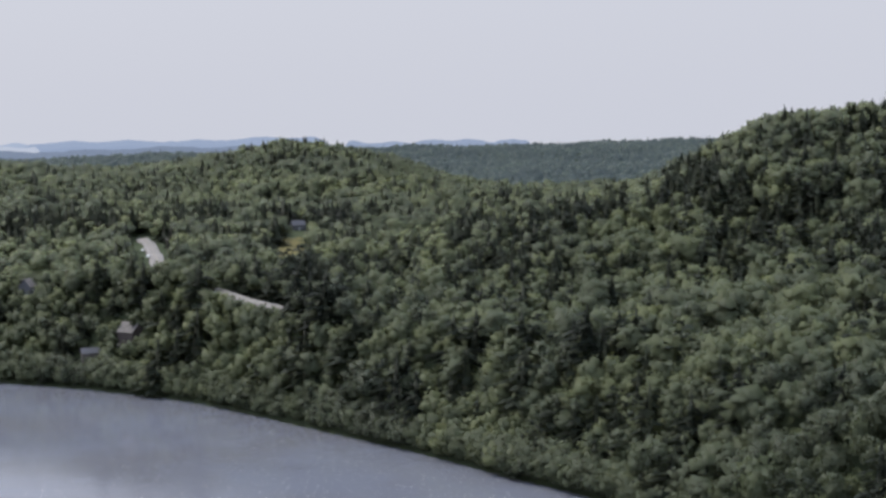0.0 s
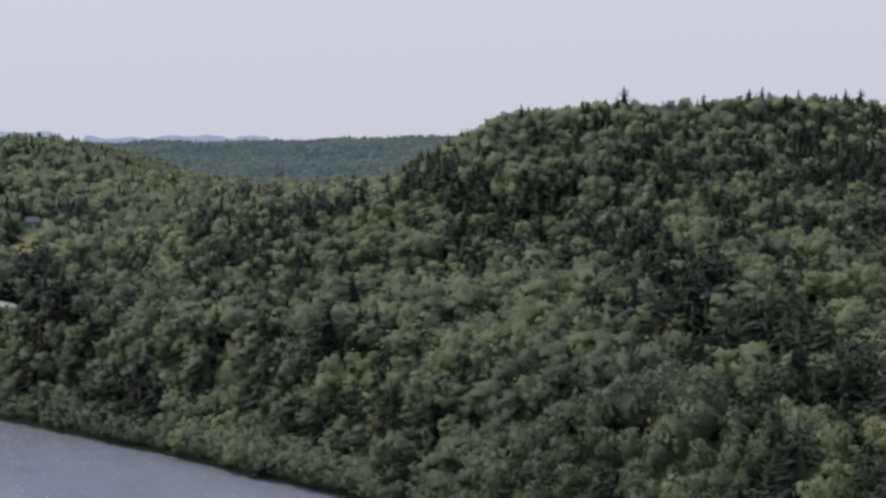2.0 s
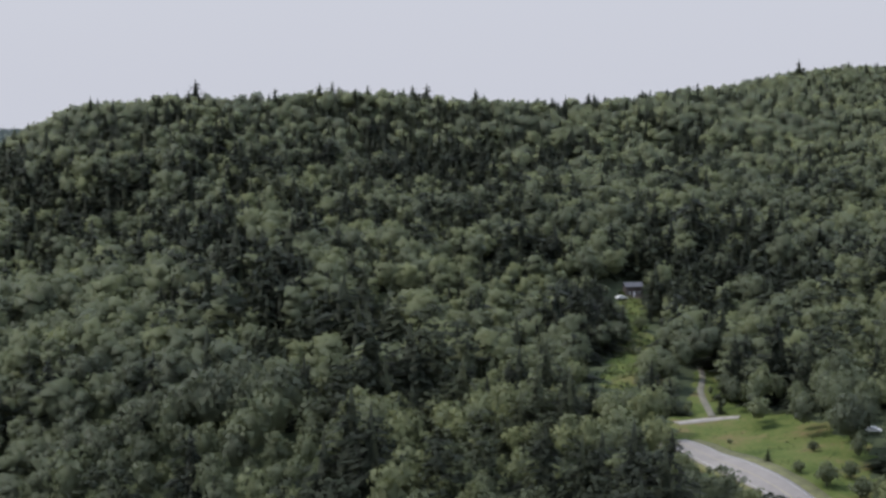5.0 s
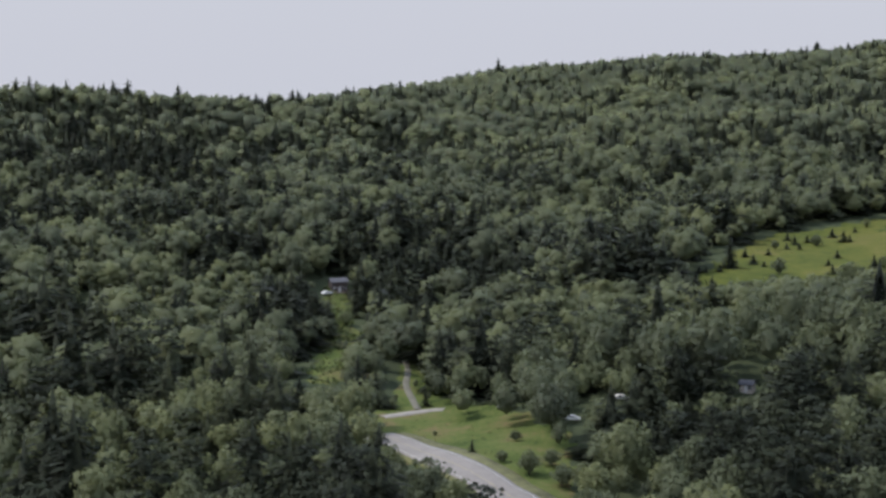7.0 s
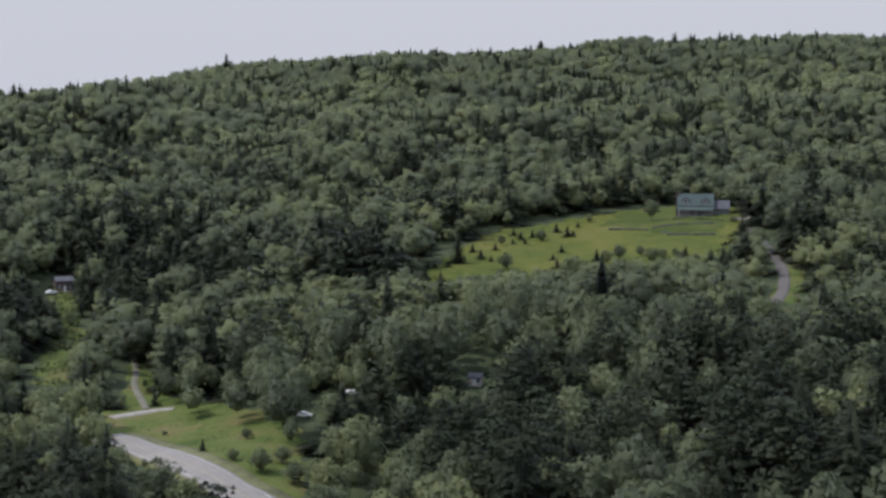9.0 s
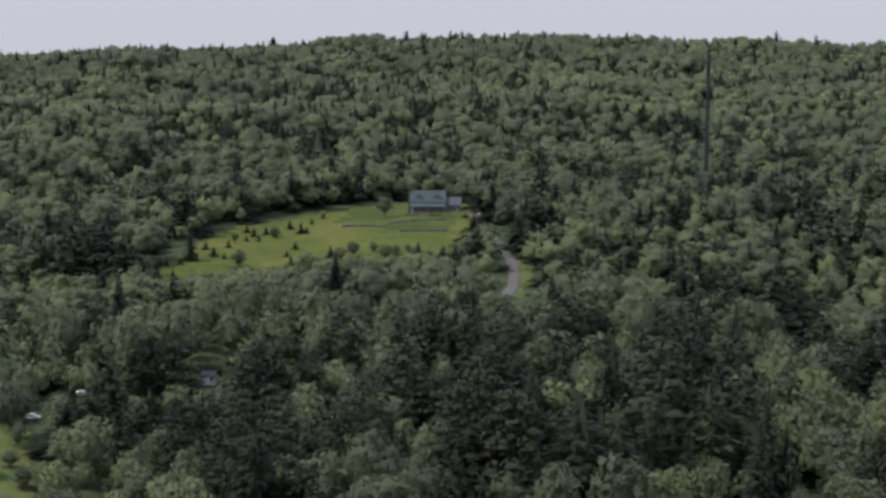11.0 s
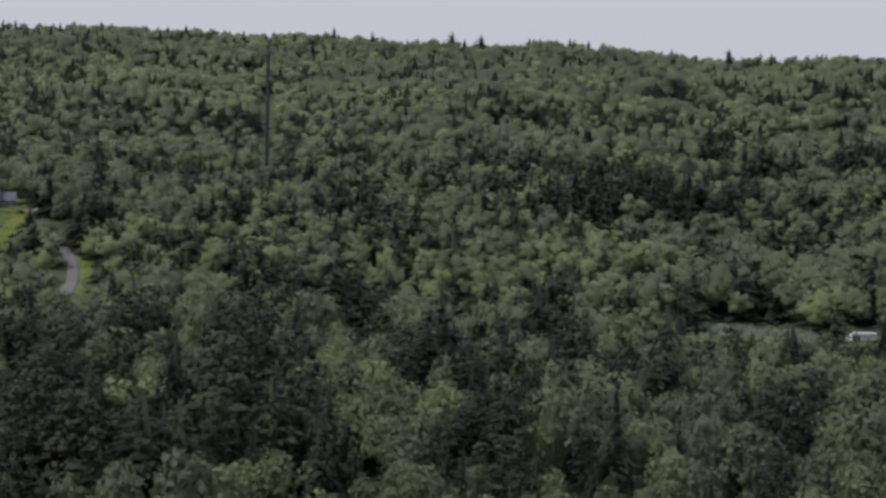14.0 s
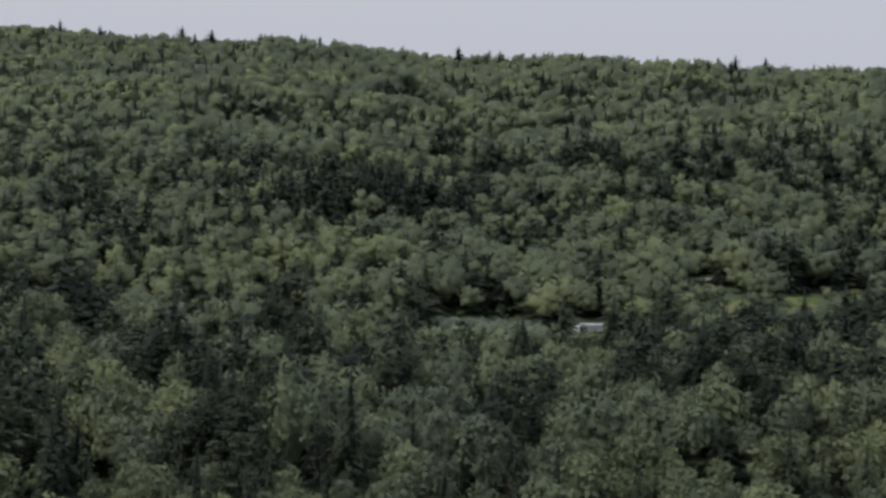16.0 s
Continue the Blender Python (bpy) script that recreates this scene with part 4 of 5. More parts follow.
# ---- field: young trees and bushes ----
FIELD_SPRUCES = [
    (45.73, -4.05, 2.7), (45.02, -4.23, 4.6), (44.23, -4.41, 3.8), (43.84, -4.47, 4.1), (43.6, -4.36, 3.8), (43.58, -4.63, 3.0),
    (43.99, -4.63, 3.0), (45.38, -4.38, 5.3), (45.57, -4.35, 3.0), (42.26, -4.9, 3.6), (42.52, -5.1, 4.1), (42.86, -5.2, 2.6),
    (41.44, -5.4, 3.3), (41.0, -5.44, 2.6), (40.78, -5.44, 2.6), (40.66, -5.81, 4.9), (43.0, -4.82, 3.3), (45.19, -4.89, 3.6),
    (44.91, -5.13, 3.0), (45.05, -5.42, 4.1), (46.35, -5.14, 4.9), (49.25, -4.95, 4.1), (41.2, -5.95, 4.9),
]
FIELD_TREES = [
    (44.52, -4.5, 7.5), (43.2, -4.64, 6.0), (46.09, -3.9, 6.0), (43.37, -5.45, 9.5), (46.68, -5.25, 8.0), (47.11, -5.09, 8.6),
    (47.8, -4.97, 6.1), (48.16, -5.18, 9.2), (48.49, -5.05, 7.0), (49.07, -5.19, 7.2), (44.4, -4.42, 4.5), (48.9, -4.95, 5.0),
]
for a, e, h in FIELD_SPRUCES:
    x, y, z = spot(a, e, 0.35)
    tree("spruce", x, y, z + 0.3, h, "young dark spruce in the hay field", 2.0, 1, "young spruces in the field")
for a, e, h in FIELD_TREES:
    x, y, z = spot(a, e, 0.35)
    tree("broad", x, y, z + 0.3 - 0.2 * h, 0.9 * h, "small bushy self-sown tree in the hay field", 1.0, 0, "young trees in the field")
for a, e, h, kind, wide, label in ((41.77, -5.26, 14.0, "spruce", 1.2, "single tall dark spruce at the corner of the field"),
                                   (45.61, -6.03, 12.5, "broad", 1.1, "large rounded green tree below the field"),
                                   (48.14, -3.84, 11.0, "broad", 0.9, "round shade tree on the mown lawn"),
                                   (51.08, -4.19, 7.9, "spruce", 2.0, "dense dark spruce beside the driveway"),
                                   (51.6, -4.75, 11.0, "broad", 1.1, "leafy tree overhanging the driveway"),
                                   (50.79, -3.82, 3.6, "broad", 1.6, "clipped round bush beside the house")):
    x, y, z = spot(a, e, 0.35)
    tree(kind, x, y, z + 0.2 - (0.25 * h if h < 4 else 0.06 * h), h, label, wide, 0)
for a, e, h in ((52.1, -6.2, 13), (51.7, -6.1, 14), (52.55, -6.42, 12)):
    x, y, z, hh = stand(a, e, h)
    tree("broad", x, y, z, hh, "leafy tree standing before the foot of the driveway", 1.0, 0, "trees below the driveway")
for a, e, h in ((30.84, -11.5, 17), (31.94, -11.43, 18), (32.77, -12.0, 16), (31.3, -12.0, 16), (30.45, -10.9, 17), (33.3, -12.6, 14)):
    x, y, z, hh = stand(a, e, h)
    tree("broad", x, y, z, hh, "leafy broadleaf tree on the bank below the road", 1.0, 0, "trees below the road")
for a, e, h, kind in ((29.6, -8.75, 9, "spruce"), (31.75, -9.9, 6, "spruce"), (33.3, -11.38, 4.0, "spruce"), (34.32, -11.68, 4.2, "broad"), (35.21, -12.08, 8.0, "broad"),
                      (35.96, -11.82, 6.0, "broad"), (36.3, -12.5, 7.5, "broad"), (34.75, -11.0, 4.0, "broad"), (32.05, -10.81, 2.0, "broad"), (29.1, -7.2, 7, "broad"), (29.4, -6.9, 8, "spruce"), (28.6, -7.6, 5, "broad")):
    x, y, z = spot(a, e, 0.3)
    tree(kind, x, y, z + 0.2 - (0.2 * h if kind == "broad" else 0), h, "young tree in the weedy roadside meadow", 1.2, 0, "young meadow trees")

# ---- weeds and long grass ----
def tuft_shape(seed, blades):
    g2 = np.random.default_rng(seed)
    out = []
    for k in range(blades):
        a = g2.uniform(0, 6.283)
        d, sd = np.array([math.cos(a), math.sin(a), 0]), np.array([-math.sin(a), math.cos(a), 0])
        root, tip = d * g2.uniform(0.05, 0.5), d * g2.uniform(0.3, 0.9) + np.array([0, 0, g2.uniform(0.5, 1.1)])
        v = np.array([root + sd * 0.28, root - sd * 0.28, tip])
        out.append((v, np.array([(0, 1, 2)]), np.tile(unit(np.array([0, 0, 1.0]) + 0.4 * d), (3, 1))))
    return stack(out)


TUFTS = [tuft_shape(k, 7) for k in range(6)]
M_WEED = leaves("weeds", [(0.05, (0.062, 0.088, 0.034)), (0.45, (0.085, 0.115, 0.04)), (0.75, (0.12, 0.135, 0.05)), (1.0, (0.19, 0.15, 0.085))], False, 0.35)


def weeds(name, where, n, low, high, label, hue=0.0):
    """Scattered clumps over a clearing, thicker in drifts."""
    g2 = np.random.default_rng(n)
    X, Y, Z = PATCHES[where]
    k = g2.integers(0, len(X), n * 2)
    k = k[swell(X[k] * 5, Y[k] * 5, SWELL2) + g2.normal(scale=1.5, size=len(k)) > 0][:n]
    x, y = X[k] + g2.uniform(-1, 1, len(k)), Y[k] + g2.uniform(-1, 1, len(k))
    far_off = np.array([np.hypot(near_line[:, 0] - q, near_line[:, 1] - w).min() > 6.5 and np.hypot(drive_line[:, 0] - q, drive_line[:, 1] - w).min() > 4 for q, w in zip(x, y)])
    x, y, k = x[far_off], y[far_off], k[far_off]
    rows = np.c_[x, y, ground(x, y) + 0.1, g2.uniform(low, high, len(k)), np.full(len(k), hue)]
    ob = plant(name, rows, TUFTS, M_WEED, label, (0.8, 1.5), g2)
    tagged(ob, category="weeds")


weeds("meadow_weeds", "meadow", 900, 0.2, 0.6, "tall green and tan weeds in the meadow")
weeds("field_weeds", "field", 1500, 0.25, 0.6, "clumps of rough grass in the hay field", -0.1)
weeds("clearing_weeds", "clearing", 700, 0.4, 1.4, "tall weeds and saplings in the clearing", -0.05)
weeds("drive_weeds", "drive_grass", 500, 0.3, 0.9, "long grass beside the driveway")

# ---- building materials ----
M_SHINGLE = plain("grey_shingle_wall", (0.082, 0.085, 0.095), 0.85, scale=0.8, spread=0.2)
M_GREEN_ROOF = plain("green_metal_roof", (0.070, 0.092, 0.091), 0.85, 0.0, scale=0.3, spread=0.12)
M_GREEN_ROOF.node_tree.nodes["Principled BSDF"].inputs["Specular IOR Level"].default_value = 0.05
M_GREY_ROOF = plain("grey_roof_shingles", (0.07, 0.072, 0.083), 0.85, scale=0.6, spread=0.2)
M_PALE_ROOF = plain("weathered_pale_shingle", (0.135, 0.122, 0.112), 0.9, scale=0.6, spread=0.25)
M_WHITE = plain("white_paint", (0.72, 0.72, 0.70), 0.5, scale=0.6, spread=0.08)
M_OFF_WHITE = plain("weathered_white_paint", (0.42, 0.42, 0.42), 0.6, scale=0.5, spread=0.2)
M_GREY_BOX = plain("weathered_grey_paint", (0.2, 0.2, 0.205), 0.6, scale=0.5, spread=0.25)
M_BRICK = plain("dark_brick", (0.075, 0.06, 0.058), 0.9, scale=1.5, spread=0.25)
M_STONE = plain("field_stone", (0.075, 0.073, 0.07), 0.9, scale=1.2, spread=0.4, bump=0.5)
M_WOOD = plain("weathered_wood", (0.20, 0.165, 0.14), 0.85, scale=0.9, spread=0.3)
M_BROWN = plain("brown_board_wall", (0.075, 0.06, 0.055), 0.85, scale=0.9, spread=0.3)
M_BEIGE = plain("beige_siding", (0.55, 0.49, 0.43), 0.7, scale=0.7, spread=0.1)
M_STEEL = plain("galvanised_steel", (0.16, 0.165, 0.175), 0.5, 0.6, scale=0.4, spread=0.25)
M_DARK_STEEL = plain("dark_mast_steel", (0.012, 0.013, 0.016), 0.85, 0.0, scale=0.4, spread=0.25)
M_RUBBER = plain("rubber", (0.03, 0.03, 0.03), 0.9)
M_DARK_CAR = plain("dark_car_paint", (0.05, 0.055, 0.065), 0.3, 0.3)
m, nodes, links, b = material("window_glass", 0.06)
b.inputs["Base Color"].default_value = (0.03, 0.035, 0.04, 1)
M_GLASS = m


def box(bm, x0, x1, y0, y1, z0, z1, bevel=0.0):
    v = bmesh.ops.create_cube(bm, size=1.0, matrix=Matrix.Translation(((x0 + x1) / 2, (y0 + y1) / 2, (z0 + z1) / 2)) @ Matrix.Diagonal((x1 - x0, y1 - y0, z1 - z0, 1)))["verts"]
    if bevel:
        bmesh.ops.bevel(bm, geom=list({e for q in v for e in q.link_edges}), offset=bevel, segments=1, affect="EDGES")
    return bm


def boxes(*rows):
    bm = bmesh.new()
    for q in rows:
        box(bm, *q)
    return bm


def gable_body(x0, x1, y0, y1, z0, eave, ridge, along_x=True):
    """Walls with gable ends, as one closed block."""
    bm = bmesh.new()
    if along_x:
        ym = (y0 + y1) / 2
        prof = [(y0, z0), (y1, z0), (y1, eave), (ym, ridge), (y0, eave)]
        ends = [[bm.verts.new((x, p, q)) for p, q in prof] for x in (x0, x1)]
    else:
        xm = (x0 + x1) / 2
        prof = [(x0, z0), (x1, z0), (x1, eave), (xm, ridge), (x0, eave)]
        ends = [[bm.verts.new((p, y, q)) for p, q in prof] for y in (y0, y1)]
    bm.faces.new(ends[0])
    bm.faces.new(ends[1][::-1])
    for k in range(5):
        bm.faces.new((ends[0][k], ends[0][(k + 1) % 5], ends[1][(k + 1) % 5], ends[1][k]))
    return bm


def roof_slab(x0, x1, y0, y1, eave, ridge, over=0.5, thick=0.22, along_x=True):
    """Two pitched planes with thickness."""
    bm = bmesh.new()
    for side in (0, 1):
        if along_x:
            ym = (y0 + y1) / 2
            ye = y0 - over if side == 0 else y1 + over
            ze = eave - over * (ridge - eave) / abs(ym - y0)
            low = [(x0 - over, ye, ze), (x1 + over, ye, ze), (x1 + over, ym, ridge), (x0 - over, ym, ridge)]
        else:
            xm = (x0 + x1) / 2
            xe = x0 - over if side == 0 else x1 + over
            ze = eave - over * (ridge - eave) / abs(xm - x0)
            low = [(xe, y0 - over, ze), (xe, y1, ze), (xm, y1, ridge), (xm, y0 - over, ridge)]
        a = [bm.verts.new((p[0], p[1], p[2] + 0.05)) for p in low]
        c = [bm.verts.new((p[0], p[1], p[2] + 0.05 + thick)) for p in low]
        bm.faces.new(a)
        bm.faces.new(c[::-1])
        for k in range(4):
            bm.faces.new((a[k], a[(k + 1) % 4], c[(k + 1) % 4], c[k]))
    return bm


def window_part(parent, x, z, w, h, y, side="front"):
    """A framed window with its pane, standing proud of the wall."""
    f = part("window", boxes((x - w / 2 - 0.1, x + w / 2 + 0.1, y - 0.07, y + 0.02, z - 0.1, z), (x - w / 2 - 0.1, x + w / 2 + 0.1, y - 0.07, y + 0.02, z + h, z + h + 0.1),
                             (x - w / 2 - 0.1, x - w / 2, y - 0.07, y + 0.02, z, z + h), (x + w / 2, x + w / 2 + 0.1, y - 0.07, y + 0.02, z, z + h),
                             (x - 0.03, x + 0.03, y - 0.06, y + 0.02, z, z + h)), M_WHITE, parent, "white painted window frame")
    part("pane", boxes((x - w / 2, x + w / 2, y - 0.03, y + 0.01, z, z + h)), M_GLASS, f)
    return f


def at_spot(name, az, el, lift=0.3, turn=0.0, sink=0.0):
    """An empty on the land, facing the lookout, turned about its upright axis."""
    x, y, z = spot(az, el, lift)
    ob = new(name)
    ob.matrix_basis = pose(x, y, z + lift - sink, 0, 0, -az + turn)
    return ob


def hillside_house():
    h = at_spot("house", 49.56, -3.66, 0.35, 0, 0.2)
    part("foundation", boxes((-7.3, 7.3, -2.5, 9.1, -1.5, 0.25), (7.3, 14.1, 1.4, 8.1, -1.5, 0.25)), M_STONE, h)
    part("wall", gable_body(-7.2, 7.2, 0, 9, 0.25, 4.9, 9.3), M_SHINGLE, h, "grey shingled wall")
    roof = part("roof", roof_slab(-7.2, 7.2, 0, 9, 4.9, 9.3), M_GREEN_ROOF, h, "pale green metal roof")
    for k in range(25):
        x = -7.5 + k * 0.625
        bm = bmesh.new()
        a = [bm.verts.new(q) for q in ((x - 0.03, -0.45, 4.75), (x + 0.03, -0.45, 4.75), (x + 0.03, 4.5, 9.6), (x - 0.03, 4.5, 9.6))]
        c = [bm.verts.new((q.co.x, q.co.y, q.co.z + 0.07)) for q in a]
        bm.faces.new(c)
        for i in range(4):
            bm.faces.new((a[i], a[(i + 1) % 4], c[(i + 1) % 4], c[i]))
        part("seam", bm, M_GREEN_ROOF, roof)
    bm = bmesh.new()
    a = [bm.verts.new(q) for q in ((-7.6, -2.9, 3.1), (7.6, -2.9, 3.1), (7.6, 0.05, 4.15), (-7.6, 0.05, 4.15))]
    c = [bm.verts.new((q.co.x, q.co.y, q.co.z + 0.2)) for q in a]
    bm.faces.new(a[::-1])
    bm.faces.new(c)
    for i in range(4):
        bm.faces.new((a[i], a[(i + 1) % 4], c[(i + 1) % 4], c[i]))
    part("porch_roof", bm, M_GREEN_ROOF, h, "pale green metal porch roof")
    part("porch_floor", boxes((-7.3, 7.3, -2.6, 0, 0.25, 0.42)), M_WOOD, h)
    part("porch_beam", boxes((-7.2, 7.2, -2.6, -2.35, 2.85, 3.15)), M_WHITE, h)
    for x in (-7.0, -3.5, 0.0, 3.5, 7.0):
        part("post", boxes((x - 0.14, x + 0.14, -2.6, -2.32, 0.42, 2.86)), M_OFF_WHITE, h, "white porch post")
    for x in (-4.1, 3.9):
        d = part("dormer", gable_body(x - 1.5, x + 1.5, 0.6, 4.2, 5.0, 7.0, 8.2, False), M_GREY_BOX, h, "pale grey gabled dormer")
        part("dormer_roof", roof_slab(x - 1.5, x + 1.5, 0.6, 4.3, 7.0, 8.2, 0.35, 0.16, False), M_GREEN_ROOF, d)
        window_part(d, x, 5.9, 1.2, 1.2, 0.6)
    part("chimney", boxes((-8.3, -7.2, 3.6, 5.2, -0.5, 10.2), (-8.4, -7.1, 3.5, 5.3, 10.2, 10.45)), M_BRICK, h, "dark brick chimney")
    for x in (-5.6, -2.6, 2.6, 5.4):
        window_part(h, x, 1.15, 1.5, 1.5, 0.0)
    dr = part("door", boxes((-0.55, 0.55, -0.07, 0.02, 0.42, 2.5)), M_BRICK, h, "dark front door")
    part("knob", boxes((0.35, 0.43, -0.13, -0.06, 1.4, 1.48)), M_STEEL, dr)
    part("steps", boxes((-1.2, 1.2, -3.0, -2.6, -0.3, 0.3), (-1.2, 1.2, -3.4, -3.0, -0.5, 0.12)), M_STONE, h)
    wing = part("wing", gable_body(7.2, 14, 1.5, 8, 0.25, 3.5, 6.6), M_SHINGLE, h, "grey shingled side wing")
    part("wing_roof", roof_slab(7.3, 14, 1.5, 8, 3.5, 6.6, 0.35), M_GREY_ROOF, wing, "grey shingle roof")
    window_part(wing, 9.2, 1.2, 1.3, 1.3, 1.5)
    window_part(wing, 12.0, 1.2, 1.3, 1.3, 1.5)
    tagged(h, "grey shingled house with pale green metal roof and porch", "house")


hillside_house()


def rough_stone(g2, sx, sy, sz):
    bm = bmesh.new()
    bmesh.ops.create_icosphere(bm, subdivisions=1, radius=0.5)
    for v in bm.verts:
        v.co = Vector((v.co.x * sx * 1.2, v.co.y * sy * 1.2, v.co.z * sz * 1.2)) * g2.uniform(0.85, 1.15)
    me = bpy.data.meshes.new("stone")
    bm.to_mesh(me)
    bm.free()
    me.materials.append(M_STONE)
    return me


stone_rng = random.Random(8)
STONES = [rough_stone(stone_rng, 0.9, 0.6, 0.55) for _ in range(6)]


def stone_wall(a0, e0, a1, e1, label, h=0.9):
    """A low dry wall of field stones, laid in courses along the land."""
    (xa, ya, _), (xb, yb, _) = spot(a0, e0, 0.3), spot(a1, e1, 0.3)
    w = new("stone_wall")
    w.matrix_basis = Matrix.Translation((xa, ya, float(ground(xa, ya))))
    n = int(math.hypot(xb - xa, yb - ya) / 0.62)
    for k in range(n):
        u = (k + 0.5) / n
        x, y = xa + (xb - xa) * u, ya + (yb - ya) * u + 1.2 * math.sin(u * 5)
        for c in range(2):
            if c and stone_rng.random() < 0.25:
                continue
            s = new("stone", stone_rng.choice(STONES))
            s.parent = w
            s.matrix_basis = Matrix.Translation((x - xa + stone_rng.uniform(-0.2, 0.2), y - ya + stone_rng.uniform(-0.2, 0.2), float(ground(x, y) - ground(xa, ya)) + 0.5 + c * h * 0.5)) \
                @ pose(0, 0, 0, stone_rng.uniform(-15, 15), stone_rng.uniform(-15, 15), stone_rng.uniform(0, 360)) @ Matrix.Scale(stone_rng.uniform(0.8, 1.35) * h / 0.9, 4)
    tagged(w, label, "stone wall")


stone_wall(48.16, -4.08, 50.2, -3.9, "low dry stone wall curving across the lawn")
stone_wall(48.66, -4.3, 50.14, -4.27, "low stone wall along the bottom of the lawn")
stone_wall(46.75, -4.13, 47.98, -4.14, "long low stone wall at the edge of the field")


def hedge(a0, e0, a1, e1):
    """A row of small clipped bushes as a planted bed."""
    (xa, ya, _), (xb, yb, _) = spot(a0, e0, 0.3), spot(a1, e1, 0.3)
    for k in range(14):
        u = (k + stone_rng.uniform(0.2, 0.8)) / 14
        if 0.3 < u < 0.38:
            continue
        x, y, h = xa + (xb - xa) * u, ya + (yb - ya) * u, stone_rng.uniform(1.2, 1.8)
        tree("broad", x, y, float(ground(x, y)) + 0.3 - 0.3 * h, h, "small dark bush in the bed before the house", 1.6, 1, "bushes before the house")


hedge(48.81, -3.78, 50.51, -3.8)
patch("lawn", [(46.3, -4.1), (46.9, -3.62), (48.0, -3.38), (49.0, -3.3), (50.8, -3.4), (50.95, -3.9), (50.3, -4.25), (48.5, -4.3), (47.5, -4.15)], M_LAWN, 0.5,
      "smooth mown green lawn before the house", "lawn")
patch("gravel_pad", [(50.8, -3.5), (51.45, -3.5), (51.55, -3.8), (50.95, -3.8)], M_GRAVEL, 0.55, "pale gravel parking pad beside the house", "gravel")
for k, (a, e) in enumerate(((51.55, -4.5), (51.65, -4.55), (51.78, -4.5), (51.9, -4.6), (51.45, -4.42), (48.5, -4.22), (48.62, -4.2))):
    x, y, z = spot(a, e, 0.3)
    s = new("boulder", stone_rng.choice(STONES))
    s.matrix_basis = Matrix.Translation((x, y, z + 0.55)) @ pose(0, 0, 0, 10 * k, 0, 50 * k) @ Matrix.Scale(stone_rng.uniform(1.3, 2.0), 4)
    tagged(s, "grey boulder in rough grass", "boulder", "boulders")


# ---- cabin, shed, far house ----
def small_house(name, az, el, w, d, eave, ridge, wall, roof, label, turn=0.0, deck=False, windows=2, lift=0.3):
    h = at_spot(name, az, el, lift, turn, 0.15)
    part("wall", gable_body(-w / 2, w / 2, 0, d, -0.8, eave, ridge), wall, h)
    part("roof", roof_slab(-w / 2, w / 2, 0, d, eave, ridge, 0.4, 0.18), roof, h)
    part("door", boxes((-0.45, 0.45, -0.06, 0.02, 0.1, 2.1)), M_WHITE, h)
    for k in range(windows):
        window_part(h, (k - (windows - 1) / 2) * w * 0.62 + (0.01 if windows > 1 else w * 0.3), 1.0, 0.9, 1.0, 0.0)
    if deck:
        part("deck", boxes((-w / 2 - 0.5, w / 2, -2.4, 0, -0.1, 0.12)), M_WOOD, h)
        for x in np.linspace(-w / 2 - 0.4, w / 2 - 0.1, 5):
            part("rail_post", boxes((x - 0.06, x + 0.06, -2.4, -2.28, 0.12, 1.1)), M_WOOD, h)
        part("rail", boxes((-w / 2 - 0.5, w / 2, -2.4, -2.28, 1.1, 1.2)), M_WOOD, h)
    return tagged(h, label, "house")


small_house("cabin", 28.92, -6.1, 6.4, 6.0, 3.9, 5.2, M_BROWN, M_GREY_ROOF, "dark brown wooden cabin with grey roof and deck", 12, True)
small_house("shed", 42.33, -9.36, 3.6, 3.4, 2.3, 3.2, M_BEIGE, M_GREY_ROOF, "small beige shed half hidden by trees", -15, False, 1)
small_house("farmhouse", -4.72, -3.2, 9.0, 7.0, 3.4, 6.4, M_SHINGLE, M_GREY_ROOF, "grey farmhouse behind the small hay field", 20)

small_house("house", -13.2, -5.04, 12.5, 8.0, 3.4, 7.6, M_SHINGLE, M_PALE_ROOF, "grey house with pale roof among riverbank trees", 50)
small_house("house", -10.57, -6.98, 15.0, 9.0, 8.2, 12.6, M_BROWN, M_PALE_ROOF, "tall dark riverside house with pale grey roof", -52, False, 4)
small_house("boathouse", -11.58, -7.37, 9.5, 6.0, 5.4, 7.6, M_PALE_ROOF, M_GREY_ROOF, "weathered pale grey boathouse on the riverbank", 8)


